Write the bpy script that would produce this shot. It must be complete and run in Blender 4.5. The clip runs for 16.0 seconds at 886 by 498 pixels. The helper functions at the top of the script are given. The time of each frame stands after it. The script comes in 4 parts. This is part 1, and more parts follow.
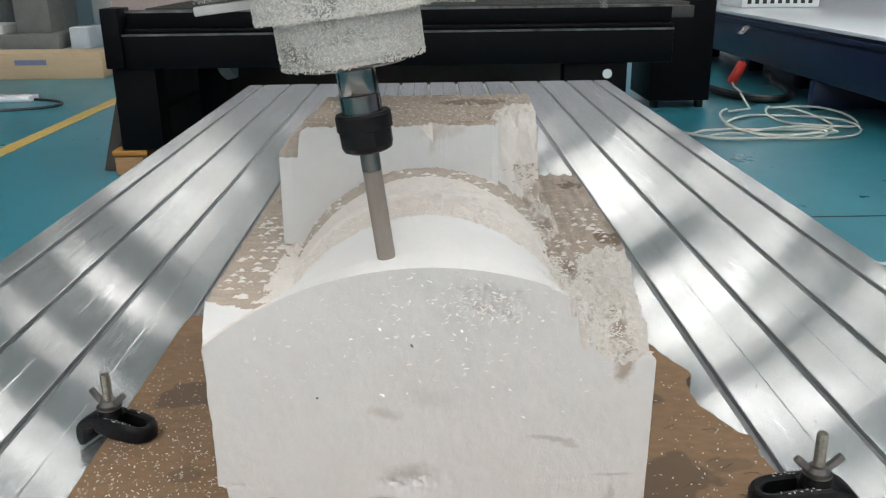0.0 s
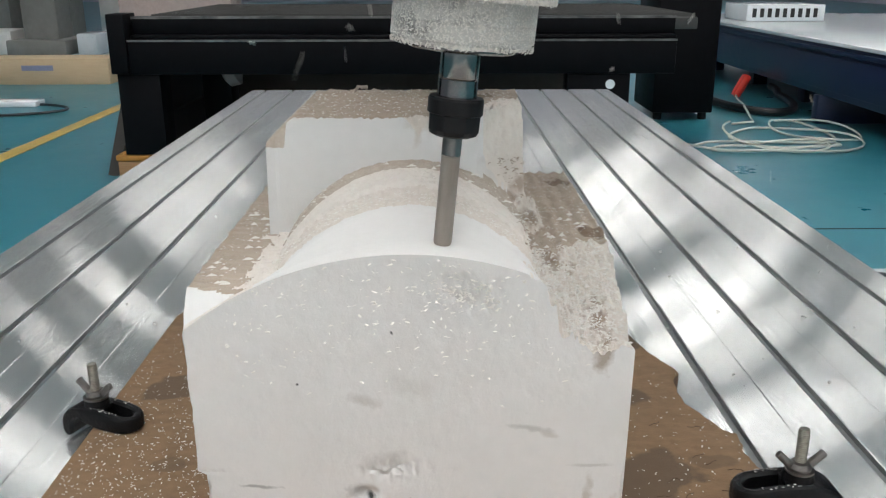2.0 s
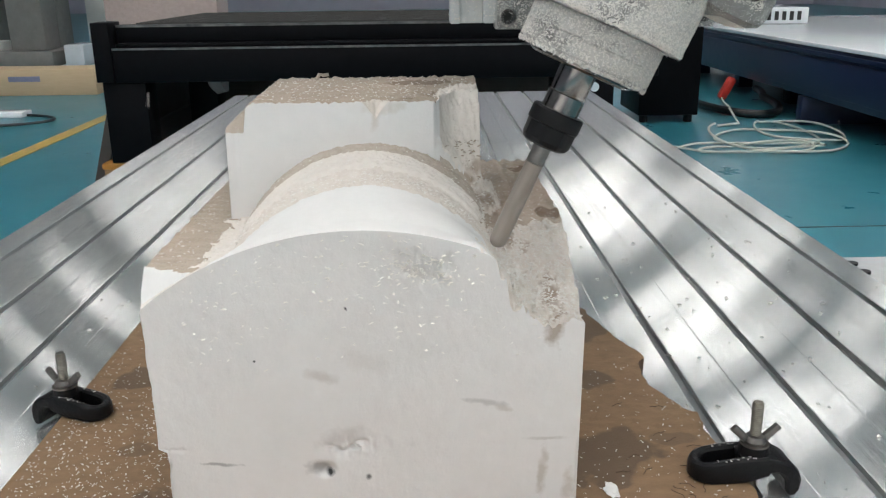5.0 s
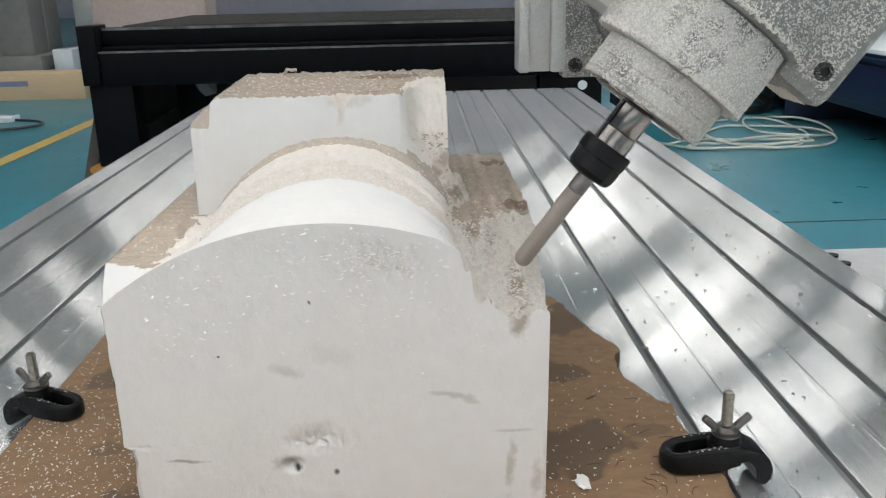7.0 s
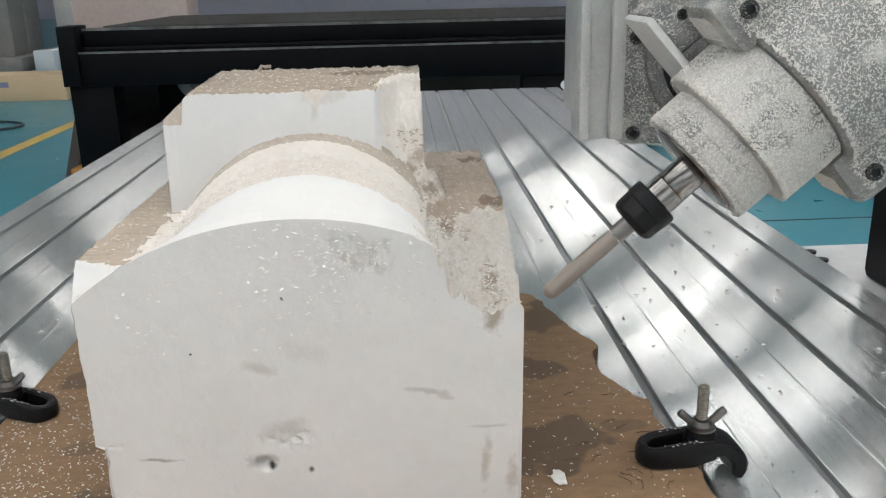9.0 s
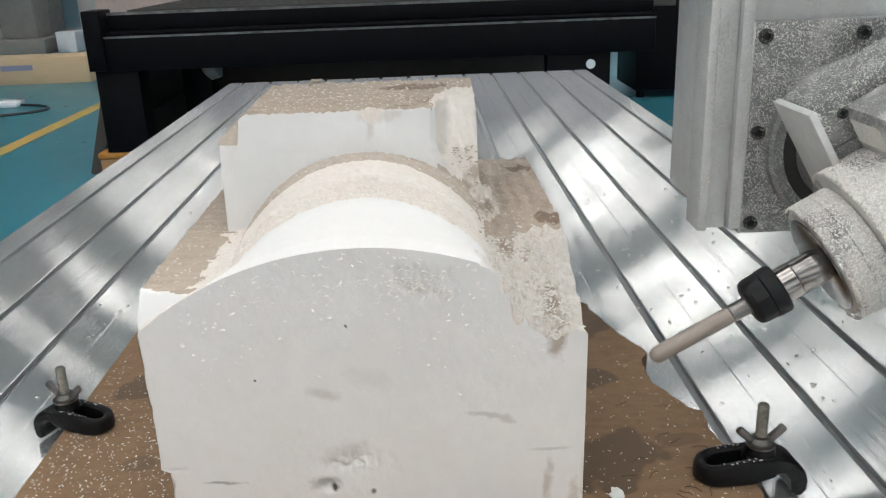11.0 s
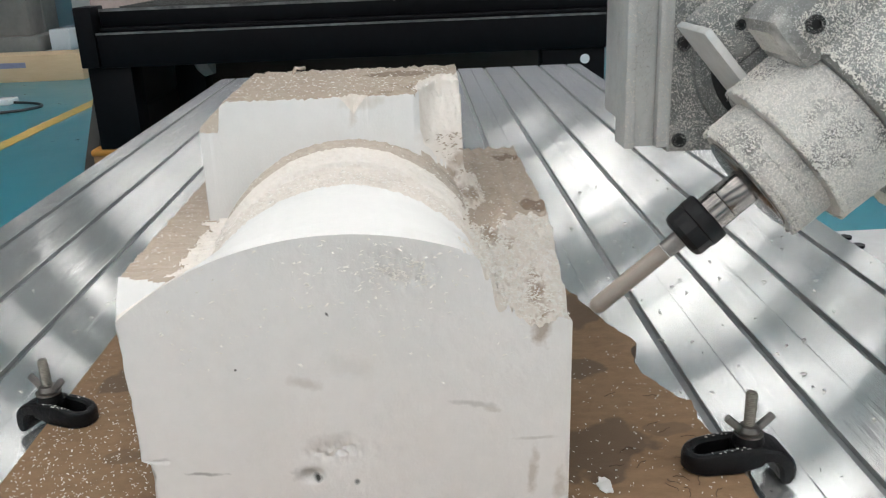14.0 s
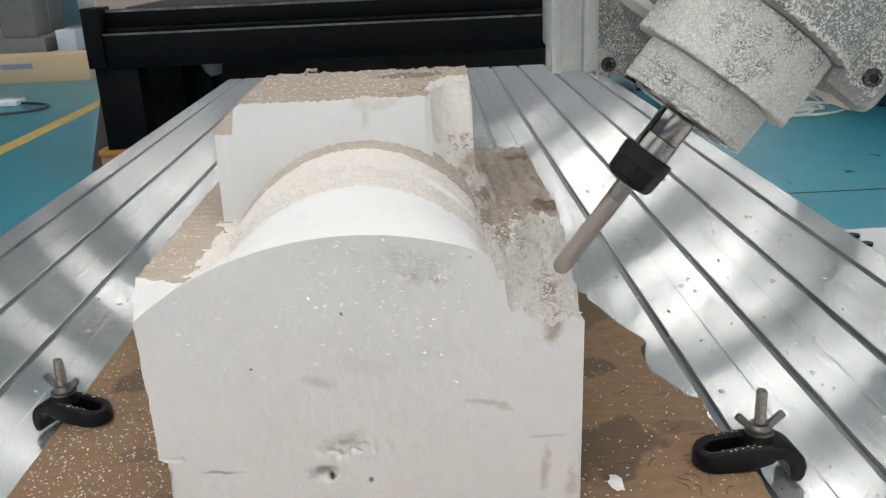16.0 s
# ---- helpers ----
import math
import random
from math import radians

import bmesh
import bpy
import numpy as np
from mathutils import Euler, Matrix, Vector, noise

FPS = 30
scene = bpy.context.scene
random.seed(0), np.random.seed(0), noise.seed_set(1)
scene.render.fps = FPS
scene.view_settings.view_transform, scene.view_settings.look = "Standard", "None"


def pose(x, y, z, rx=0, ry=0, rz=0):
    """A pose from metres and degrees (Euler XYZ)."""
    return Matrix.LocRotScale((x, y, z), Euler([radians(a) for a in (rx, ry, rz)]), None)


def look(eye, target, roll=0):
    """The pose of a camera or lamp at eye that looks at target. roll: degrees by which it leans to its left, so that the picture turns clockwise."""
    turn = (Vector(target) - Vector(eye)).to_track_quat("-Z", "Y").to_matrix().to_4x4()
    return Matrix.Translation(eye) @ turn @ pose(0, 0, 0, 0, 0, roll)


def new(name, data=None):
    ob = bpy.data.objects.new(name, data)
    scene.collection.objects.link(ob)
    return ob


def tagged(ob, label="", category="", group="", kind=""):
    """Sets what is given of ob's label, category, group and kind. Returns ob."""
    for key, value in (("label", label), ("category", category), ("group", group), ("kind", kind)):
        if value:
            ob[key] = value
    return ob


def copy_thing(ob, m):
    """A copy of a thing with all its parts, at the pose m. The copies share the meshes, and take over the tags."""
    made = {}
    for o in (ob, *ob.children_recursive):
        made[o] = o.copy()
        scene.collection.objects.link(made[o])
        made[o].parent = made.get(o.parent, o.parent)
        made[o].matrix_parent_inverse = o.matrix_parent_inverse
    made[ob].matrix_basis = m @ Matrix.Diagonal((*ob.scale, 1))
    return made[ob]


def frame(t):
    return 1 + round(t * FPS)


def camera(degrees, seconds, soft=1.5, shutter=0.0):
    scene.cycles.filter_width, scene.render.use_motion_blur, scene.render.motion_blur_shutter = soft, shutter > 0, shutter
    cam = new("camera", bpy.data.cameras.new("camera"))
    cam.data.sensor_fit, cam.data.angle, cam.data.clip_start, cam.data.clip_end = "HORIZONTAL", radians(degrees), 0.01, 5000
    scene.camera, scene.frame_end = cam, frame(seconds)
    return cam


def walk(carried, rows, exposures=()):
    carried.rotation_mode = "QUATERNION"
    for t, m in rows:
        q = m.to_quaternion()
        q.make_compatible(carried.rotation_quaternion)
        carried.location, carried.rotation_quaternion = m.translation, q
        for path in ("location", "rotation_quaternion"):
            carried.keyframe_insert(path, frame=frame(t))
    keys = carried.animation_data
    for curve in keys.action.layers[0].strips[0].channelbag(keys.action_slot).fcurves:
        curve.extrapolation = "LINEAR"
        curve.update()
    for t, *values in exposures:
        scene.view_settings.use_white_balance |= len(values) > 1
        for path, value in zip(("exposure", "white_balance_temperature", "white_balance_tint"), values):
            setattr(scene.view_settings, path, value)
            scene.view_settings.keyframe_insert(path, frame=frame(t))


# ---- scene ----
cam = camera(54.8, 16.0, soft=1.2, shutter=0.3)
PATH = [
    (0, (0.002, -0.023, 0.423), (0.028, 1.871, -0.218), -0.7),
    (0.5, (0.01, -0.021, 0.418), (0.025, 1.872, -0.225), -0.6),
    (1, (0.014, -0.023, 0.417), (0.029, 1.871, -0.226), -0.6),
    (1.5, (0.013, -0.027, 0.413), (0.029, 1.871, -0.217), -0.3),
    (2, (0.017, -0.031, 0.41), (0.034, 1.871, -0.207), -0.1),
    (2.5, (0.022, -0.037, 0.408), (0.04, 1.869, -0.199), -0.1),
    (3, (0.03, -0.042, 0.406), (0.049, 1.866, -0.194), -0.2),
    (3.5, (0.033, -0.048, 0.404), (0.05, 1.859, -0.196), -0.1),
    (4, (0.037, -0.048, 0.401), (0.059, 1.86, -0.196), -0.3),
    (6.5, (0.057, -0.049, 0.387), (0.105, 1.856, -0.218), -1.1),
    (7, (0.063, -0.048, 0.387), (0.113, 1.86, -0.212), -1.3),
    (7.5, (0.062, -0.049, 0.385), (0.116, 1.859, -0.211), -1.5),
    (8, (0.067, -0.051, 0.385), (0.127, 1.856, -0.214), -1.5),
    (8.5, (0.07, -0.051, 0.385), (0.14, 1.857, -0.212), -1.5),
    (9, (0.071, -0.048, 0.383), (0.155, 1.859, -0.215), -1.3),
    (9.5, (0.073, -0.047, 0.385), (0.154, 1.86, -0.215), -1.4),
    (10, (0.052, -0.042, 0.411), (0.102, 1.857, -0.215), -1.9),
    (10.2, (0.042, -0.04, 0.417), (0.081, 1.855, -0.22), -2.0),
    (12.5, (0.053, -0.029, 0.407), (0.087, 1.86, -0.248), -2.2),
    (13, (0.055, -0.03, 0.407), (0.091, 1.86, -0.244), -2.3),
    (13.5, (0.054, -0.033, 0.405), (0.094, 1.858, -0.246), -2.3),
    (14, (0.053, -0.029, 0.405), (0.096, 1.859, -0.252), -2.3),
    (14.5, (0.053, -0.03, 0.404), (0.099, 1.859, -0.25), -2.5),
    (15, (0.053, -0.035, 0.403), (0.091, 1.857, -0.245), -2.5),
    (15.5, (0.051, -0.035, 0.403), (0.086, 1.857, -0.246), -2.6),
    (16, (0.048, -0.034, 0.408), (0.078, 1.853, -0.251), -2.6),
]
walk(cam, [(t, look(eye, target, roll)) for t, eye, target, roll in PATH])

# ---- world, daylight through the roof lights, exposure ----
world = bpy.data.worlds.new("hall_sky")
scene.world = world
world.use_nodes = True
wn = world.node_tree
sky = wn.nodes.new("ShaderNodeTexSky")
sky.sky_type, sky.sun_disc = "NISHITA", False
sky.sun_elevation, sky.sun_rotation = radians(50), radians(20)
wn.links.new(sky.outputs[0], wn.nodes["Background"].inputs[0])
wn.nodes["Background"].inputs[1].default_value = 0.1
SKYLIGHT = 8.0
# strength of the added south panels that fill the foam's front face
FRONT_FILL = 1.25
scene.view_settings.exposure = 0.0

# ---- materials ----


def material(name, colour, rough=0.6, metal=0.0, second=None, scale=40.0, amount=0.5, bump=0.0, bump_scale=None, stretch=(1, 1, 1),
             third=None, third_scale=6.0, third_cut=(0.55, 0.7), rough_var=0.0, coat=0.0, flakes=None, sss=0.0, per_object=0.0, marks=(), flat=False, spec=0.5, brushed=0.0):
    """A procedural surface: fine grain between two colours, larger stains, optional white flakes, and relief."""
    m = bpy.data.materials.new(name)
    m.use_nodes = True
    nt = m.node_tree
    bs = nt.nodes["Principled BSDF"]
    L = nt.links.new

    def node(kind, **kw):
        n = nt.nodes.new(kind)
        for k, v in kw.items():
            n.inputs[k].default_value = v
        return n

    co = node("ShaderNodeTexCoord")
    mp = node("ShaderNodeMapping", Scale=stretch)
    L(co.outputs["Object"], mp.inputs[0])
    grain = node("ShaderNodeTexNoise", Scale=scale, Detail=6.0, Roughness=0.65)
    L(mp.outputs[0], grain.inputs["Vector"])

    def mix(fac, a, b):
        n = nt.nodes.new("ShaderNodeMix")
        n.data_type = "RGBA"
        for sock, val in ((n.inputs[0], fac), (n.inputs[6], a), (n.inputs[7], b)):
            if isinstance(val, (tuple, float, int)):
                sock.default_value = val if not isinstance(val, tuple) else (*val, 1.0)
            else:
                L(val, sock)
        return n.outputs[2]

    def ramp(src, lo, hi):
        n = node("ShaderNodeMapRange")
        n.inputs[1].default_value, n.inputs[2].default_value = lo, hi
        L(src, n.inputs[0])
        return n.outputs[0]

    second = second or tuple(c * 0.8 for c in colour)
    fac = ramp(grain.outputs[0], 0.5 - 0.5 * amount, 0.5 + 0.5 * amount)
    out = mix(fac, second, colour)
    if third:
        big = node("ShaderNodeTexNoise", Scale=third_scale, Detail=5.0, Roughness=0.6)
        L(co.outputs["Object"], big.inputs["Vector"])
        out = mix(ramp(big.outputs[0], *third_cut), out, third)
    for mx, mz, rx, rz, tilt, shade, colour_m in marks:
        mo = node("ShaderNodeMapping")
        mo.vector_type = "TEXTURE"
        L(co.outputs["Object"], mo.inputs["Vector"])
        mo.inputs["Location"].default_value = (mx, mz, 0) if flat else (mx, 0, mz)
        mo.inputs["Rotation"].default_value = (0, 0, radians(tilt)) if flat else (0, radians(tilt), 0)
        mo.inputs["Scale"].default_value = (rx, rz, 1000.0) if flat else (rx, 1000.0, rz)
        wob = node("ShaderNodeTexNoise", Scale=32.0 if flat else 130.0, Detail=4.0)
        L(co.outputs["Object"], wob.inputs["Vector"])
        ma = nt.nodes.new("ShaderNodeVectorMath")
        ma.operation = "MULTIPLY_ADD"
        ma.inputs[1].default_value = (1.6, 1.6, 0.0) if flat else (1.6, 0.0, 1.6)
        L(wob.outputs["Color"], ma.inputs[0])
        L(mo.outputs[0], ma.inputs[2])
        mb = nt.nodes.new("ShaderNodeVectorMath")
        mb.operation = "SUBTRACT"
        mb.inputs[1].default_value = (0.8, 0.8, 0.0) if flat else (0.8, 0.0, 0.8)
        L(ma.outputs[0], mb.inputs[0])
        ln = nt.nodes.new("ShaderNodeVectorMath")
        ln.operation = "LENGTH"
        L(mb.outputs[0], ln.inputs[0])
        mk = node("ShaderNodeMapRange")
        mk.inputs[1].default_value, mk.inputs[2].default_value, mk.inputs[3].default_value, mk.inputs[4].default_value = 1.0, 0.85 if flat else 0.35, 0.0, shade
        L(ln.outputs["Value"], mk.inputs[0])
        out = mix(mk.outputs[0], out, colour_m)
    if per_object:
        info = nt.nodes.new("ShaderNodeObjectInfo")
        out = mix(ramp(info.outputs["Random"], 0.0, 1.0 / per_object), out, tuple(c * 0.55 for c in colour))
    height = grain.outputs[0]
    if flakes:
        density, size, white = flakes
        vor = node("ShaderNodeTexVoronoi", Scale=size)
        warp = node("ShaderNodeTexNoise", Scale=size * 1.3, Detail=3.0)
        L(co.outputs["Object"], warp.inputs["Vector"])
        add = nt.nodes.new("ShaderNodeVectorMath")
        add.operation = "MULTIPLY_ADD"
        add.inputs[1].default_value = (2.2 / size,) * 3
        L(warp.outputs["Color"], add.inputs[0])
        L(co.outputs["Object"], add.inputs[2])
        L(add.outputs[0], vor.inputs["Vector"])
        cover = node("ShaderNodeTexNoise", Scale=size * 0.06, Detail=3.0)
        L(co.outputs["Object"], cover.inputs["Vector"])
        thr = node("ShaderNodeMath")
        thr.operation = "MULTIPLY_ADD"
        L(cover.outputs[0], thr.inputs[0])
        thr.inputs[1].default_value, thr.inputs[2].default_value = 0.7, density - 0.35
        sub = nt.nodes.new("ShaderNodeMath")
        sub.operation = "SUBTRACT"
        L(thr.outputs[0], sub.inputs[0])
        L(vor.outputs["Distance"], sub.inputs[1])
        mask = ramp(sub.outputs[0], 0.0, 0.12)
        out = mix(mask, out, white)
        height = mask
        mm = node("ShaderNodeMapRange")
        mm.inputs[3].default_value, mm.inputs[4].default_value = metal, 0.0
        L(mask, mm.inputs[0])
        L(mm.outputs[0], bs.inputs["Metallic"])
        rr = node("ShaderNodeMapRange")
        rr.inputs[3].default_value, rr.inputs[4].default_value = rough, 0.8
        L(mask, rr.inputs[0])
        L(rr.outputs[0], bs.inputs["Roughness"])
    else:
        bs.inputs["Metallic"].default_value = metal
        bs.inputs["Roughness"].default_value = rough
        if rough_var:
            mr = node("ShaderNodeMapRange")
            mr.inputs[3].default_value, mr.inputs[4].default_value = rough - rough_var, rough + rough_var
            L(grain.outputs[0], mr.inputs[0])
            L(mr.outputs[0], bs.inputs["Roughness"])
    if brushed:
        # brushing runs along y, so gloss spreads across it
        tan = node("ShaderNodeCombineXYZ", X=1.0)
        L(tan.outputs[0], bs.inputs["Tangent"])
        bs.inputs["Anisotropic"].default_value = brushed
        fine = node("ShaderNodeMapping", Scale=(1.0, 0.0012, 1.0))
        L(co.outputs["Object"], fine.inputs[0])
        groove = node("ShaderNodeTexNoise", Scale=3200.0, Detail=2.0)
        L(fine.outputs[0], groove.inputs["Vector"])
        tilt = ramp(groove.outputs[0], 0.0, 1.0)
        side = node("ShaderNodeMath")
        side.operation = "MULTIPLY_ADD"
        L(tilt, side.inputs[0])
        side.inputs[1].default_value, side.inputs[2].default_value = 0.62, -0.31
        lean = node("ShaderNodeCombineXYZ")
        L(side.outputs[0], lean.inputs[0])
        geo = node("ShaderNodeNewGeometry")
        both = node("ShaderNodeVectorMath")
        L(lean.outputs[0], both.inputs[0])
        L(geo.outputs["Normal"], both.inputs[1])
        unit = node("ShaderNodeVectorMath")
        unit.operation = "NORMALIZE"
        L(both.outputs[0], unit.inputs[0])
        L(unit.outputs[0], bs.inputs["Normal"])
    bs.inputs["Specular IOR Level"].default_value = spec
    L(out, bs.inputs["Base Color"])
    if coat:
        bs.inputs["Coat Weight"].default_value = coat
        bs.inputs["Coat Roughness"].default_value = 0.15
    if sss:
        bs.inputs["Subsurface Weight"].default_value = sss
        bs.inputs["Subsurface Radius"].default_value = (0.006, 0.006, 0.005)
        bs.inputs["Subsurface Scale"].default_value = 1.0
    if bump:
        src = height
        if bump_scale:
            bn = node("ShaderNodeTexNoise", Scale=bump_scale, Detail=5.0, Roughness=0.7)
            L(mp.outputs[0], bn.inputs["Vector"])
            src = bn.outputs[0]
        b = node("ShaderNodeBump", Strength=1.0, Distance=bump)
        L(src, b.inputs["Height"])
        L(b.outputs[0], bs.inputs["Normal"])
    return m


def glowing(name, colour, strength):
    m = bpy.data.materials.new(name)
    m.use_nodes = True
    bs = m.node_tree.nodes["Principled BSDF"]
    bs.inputs["Base Color"].default_value = (*colour, 1)
    bs.inputs["Emission Color"].default_value = (*colour, 1)
    bs.inputs["Emission Strength"].default_value = strength
    return m


MARKS = (
    (-0.030, 0.137, 0.016, 0.006, 14, 0.34, (0.42, 0.36, 0.31)), (0.081, 0.115, 0.020, 0.0028, 10, 0.38, (0.30, 0.29, 0.27)), (0.094, 0.110, 0.010, 0.003, 12, 0.4, (0.45, 0.40, 0.34)),
    (-0.038, 0.064, 0.011, 0.008, 20, 0.55, (0.26, 0.26, 0.25)), (-0.029, 0.060, 0.0042, 0.0036, 20, 0.95, (0.015, 0.015, 0.015)), (-0.002, 0.0565, 0.003, 0.003, 0, 0.85, (0.05, 0.05, 0.05)),
    (-0.106, 0.069, 0.017, 0.0018, 5, 0.6, (0.20, 0.20, 0.19)), (-0.020, 0.088, 0.022, 0.010, -15, 0.35, (0.45, 0.43, 0.40)), (0.122, 0.056, 0.004, 0.026, 3, 0.5, (0.38, 0.32, 0.25)),
    (0.124, 0.085, 0.018, 0.0018, 0, 0.4, (0.40, 0.37, 0.33)), (0.127, 0.168, 0.009, 0.014, 0, 0.75, (0.33, 0.25, 0.18)), (0.036, 0.2120, 0.016, 0.006, 10, 0.22, (0.58, 0.50, 0.44)),
    (0.141, 0.045, 0.006, 0.020, 0, 0.45, (0.40, 0.33, 0.26)), (0.0, 0.148, 0.026, 0.010, 20, 0.16, (0.5, 0.46, 0.42)), (-0.012, 0.188, 0.0022, 0.0012, 60, 0.9, (0.05, 0.05, 0.05)),
    (-0.075, 0.150, 0.0012, 0.0012, 0, 0.9, (0.05, 0.05, 0.05)), (-0.142, 0.070, 0.003, 0.006, 0, 0.5, (0.3, 0.28, 0.25)),
    (0.004, 0.292, 0.004, 0.012, 8, 0.5, (0.55, 0.48, 0.40)), (0.012, 0.300, 0.020, 0.006, 0, 0.45, (0.55, 0.48, 0.40)), (0.062, 0.265, 0.014, 0.03, 0, 0.35, (0.60, 0.53, 0.46)))
FOAM = material("white_foam", (0.815, 0.80, 0.785), 0.85, second=(0.77, 0.755, 0.74), scale=70, bump=0.00035, bump_scale=420,
                third=(0.74, 0.73, 0.71), third_scale=9, third_cut=(0.5, 0.85), marks=MARKS)
FRESH = material("freshly_milled_foam", (0.81, 0.795, 0.775), 0.8, second=(0.775, 0.76, 0.74), scale=120, bump=0.0003, bump_scale=700)
SMUDGES = ((0.090, 0.228, 0.012, 0.006, 30, 0.75, (0.27, 0.185, 0.12)), (0.076, 0.243, 0.009, 0.005, 30, 0.7, (0.30, 0.21, 0.14)), (0.100, 0.213, 0.008, 0.006, 0, 0.7, (0.28, 0.19, 0.12)),
           (0.128, 0.186, 0.008, 0.008, 0, 0.75, (0.30, 0.20, 0.13)), (0.084, 0.252, 0.010, 0.008, 0, 0.65, (0.36, 0.26, 0.18)))
CRUMB = material("crumbled_foam", (0.83, 0.78, 0.725), 0.9, second=(0.71, 0.64, 0.565), scale=160, amount=0.5, bump=0.003, bump_scale=260,
                 third=(0.40, 0.31, 0.23), third_scale=30, third_cut=(0.62, 0.72), marks=SMUDGES)
BEIGE = material("dusty_milled_foam", (0.57, 0.50, 0.425), 0.9, second=(0.44, 0.37, 0.30), scale=180, bump=0.001, bump_scale=400)
DUSTY = material("dusty_cream_foam", (0.78, 0.72, 0.66), 0.9, second=(0.68, 0.615, 0.55), scale=150, bump=0.001, bump_scale=400, marks=SMUDGES)
CREAM = material("cream_milled_foam", (0.82, 0.77, 0.715), 0.9, second=(0.74, 0.68, 0.62), scale=180, bump=0.001, bump_scale=400, marks=SMUDGES)
SKIN = material("brown_foam_skin", (0.52, 0.44, 0.36), 0.85, second=(0.41, 0.335, 0.265), scale=90, stretch=(0.4, 1.6, 1), bump=0.0012, bump_scale=220,
                third=(0.25, 0.18, 0.125), third_scale=14, third_cut=(0.64, 0.73), flat=True,
                marks=((0.135, 0.773, 0.014, 0.014, 20, 0.75, (0.17, 0.11, 0.07)), (0.138, 0.609, 0.011, 0.018, 20, 0.75, (0.17, 0.11, 0.07)), (0.136, 0.542, 0.009, 0.014, 20, 0.75, (0.17, 0.11, 0.07)), (0.097, 0.540, 0.010, 0.016, 20, 0.75, (0.17, 0.11, 0.07)), (0.040, 0.690, 0.030, 0.010, 0, 0.6, (0.17, 0.11, 0.07)), (0.060, 0.640, 0.018, 0.012, 0, 0.5, (0.22, 0.15, 0.10)), (-0.125, 0.760, 0.016, 0.030, 0, 0.7, (0.15, 0.09, 0.055))))
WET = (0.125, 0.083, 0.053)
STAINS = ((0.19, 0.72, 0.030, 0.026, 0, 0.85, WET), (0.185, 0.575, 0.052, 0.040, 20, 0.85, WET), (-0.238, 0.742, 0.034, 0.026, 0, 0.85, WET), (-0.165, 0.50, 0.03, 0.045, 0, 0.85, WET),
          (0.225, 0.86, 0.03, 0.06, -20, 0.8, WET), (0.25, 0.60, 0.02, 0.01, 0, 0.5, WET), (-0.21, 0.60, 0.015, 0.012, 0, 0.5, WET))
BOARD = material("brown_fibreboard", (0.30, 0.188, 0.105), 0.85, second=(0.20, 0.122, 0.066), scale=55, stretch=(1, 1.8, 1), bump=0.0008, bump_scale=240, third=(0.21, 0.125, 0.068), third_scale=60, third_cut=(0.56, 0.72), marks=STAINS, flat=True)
TORN = material("torn_board_edge", (0.12, 0.075, 0.045), 0.9, second=(0.06, 0.035, 0.02), scale=200, bump=0.001)
ALU = material("brushed_aluminium", (0.80, 0.805, 0.78), 0.115, 0.74, second=(0.68, 0.685, 0.668), scale=260, stretch=(1, 0.012, 1), amount=0.8,
               third=(0.77, 0.77, 0.77), third_scale=2.5, third_cut=(0.45, 0.65), rough_var=0.012, brushed=1.0)
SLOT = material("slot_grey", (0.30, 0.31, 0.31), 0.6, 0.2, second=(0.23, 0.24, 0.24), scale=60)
STEEL = material("bright_steel", (0.30, 0.28, 0.265), 0.22, 1.0, second=(0.22, 0.205, 0.195), scale=120, rough_var=0.06)
GREYSTEEL = material("dull_steel", (0.25, 0.235, 0.22), 0.38, 1.0, second=(0.17, 0.16, 0.15), scale=160, rough_var=0.1)
ZINC = material("zinc_thread", (0.34, 0.32, 0.275), 0.38, 1.0, second=(0.16, 0.145, 0.12), scale=260, bump=0.0002)
BLACKOX = material("black_oxide", (0.008, 0.008, 0.009), 0.45, 0.0, second=(0.013, 0.013, 0.014), scale=120, rough_var=0.08, spec=0.2)
CLAMPBLACK = material("black_cast_iron", (0.008, 0.008, 0.009), 0.38, 0.0, second=(0.004, 0.004, 0.005), scale=160, spec=0.2, bump=0.0006, bump_scale=220)
CUTTER = material("dusty_cutter", (0.33, 0.285, 0.25), 0.5, 0.2, second=(0.26, 0.22, 0.19), scale=220, stretch=(1, 1, 0.15), bump=0.0001)
HEADGREY = material("dusted_machine_grey", (0.27, 0.275, 0.27), 0.45, 0.3, second=(0.17, 0.175, 0.17), scale=80, bump=0.0008,
                    third=(0.46, 0.45, 0.43), third_scale=22, third_cut=(0.5, 0.66), flakes=(0.36, 850.0, (0.82, 0.81, 0.78)))
HEADWHITE = material("dusted_spindle", (0.33, 0.33, 0.32), 0.5, 0.1, second=(0.20, 0.20, 0.19), scale=260, bump=0.0008,
                     third=(0.66, 0.645, 0.61), third_scale=16, third_cut=(0.55, 0.66), flakes=(0.27, 850.0, (0.84, 0.84, 0.82)))
NOSECREAM = material("cream_spindle_nose", (0.66, 0.635, 0.60), 0.5, 0.0, second=(0.54, 0.525, 0.495), scale=120, bump=0.0006,
                     third=(0.20, 0.195, 0.185), third_scale=24, third_cut=(0.50, 0.60), flakes=(0.28, 620.0, (0.84, 0.83, 0.81)))
RAILGREY = material("dusted_rail_plate", (0.72, 0.73, 0.72), 0.38, 0.35, second=(0.60, 0.60, 0.59), scale=60, bump=0.001,
                    flakes=(0.27, 560.0, (0.76, 0.75, 0.73)))
RAILEDGE = material("bare_plate_edge", (0.68, 0.68, 0.66), 0.4, 0.2, second=(0.55, 0.55, 0.535), scale=90)
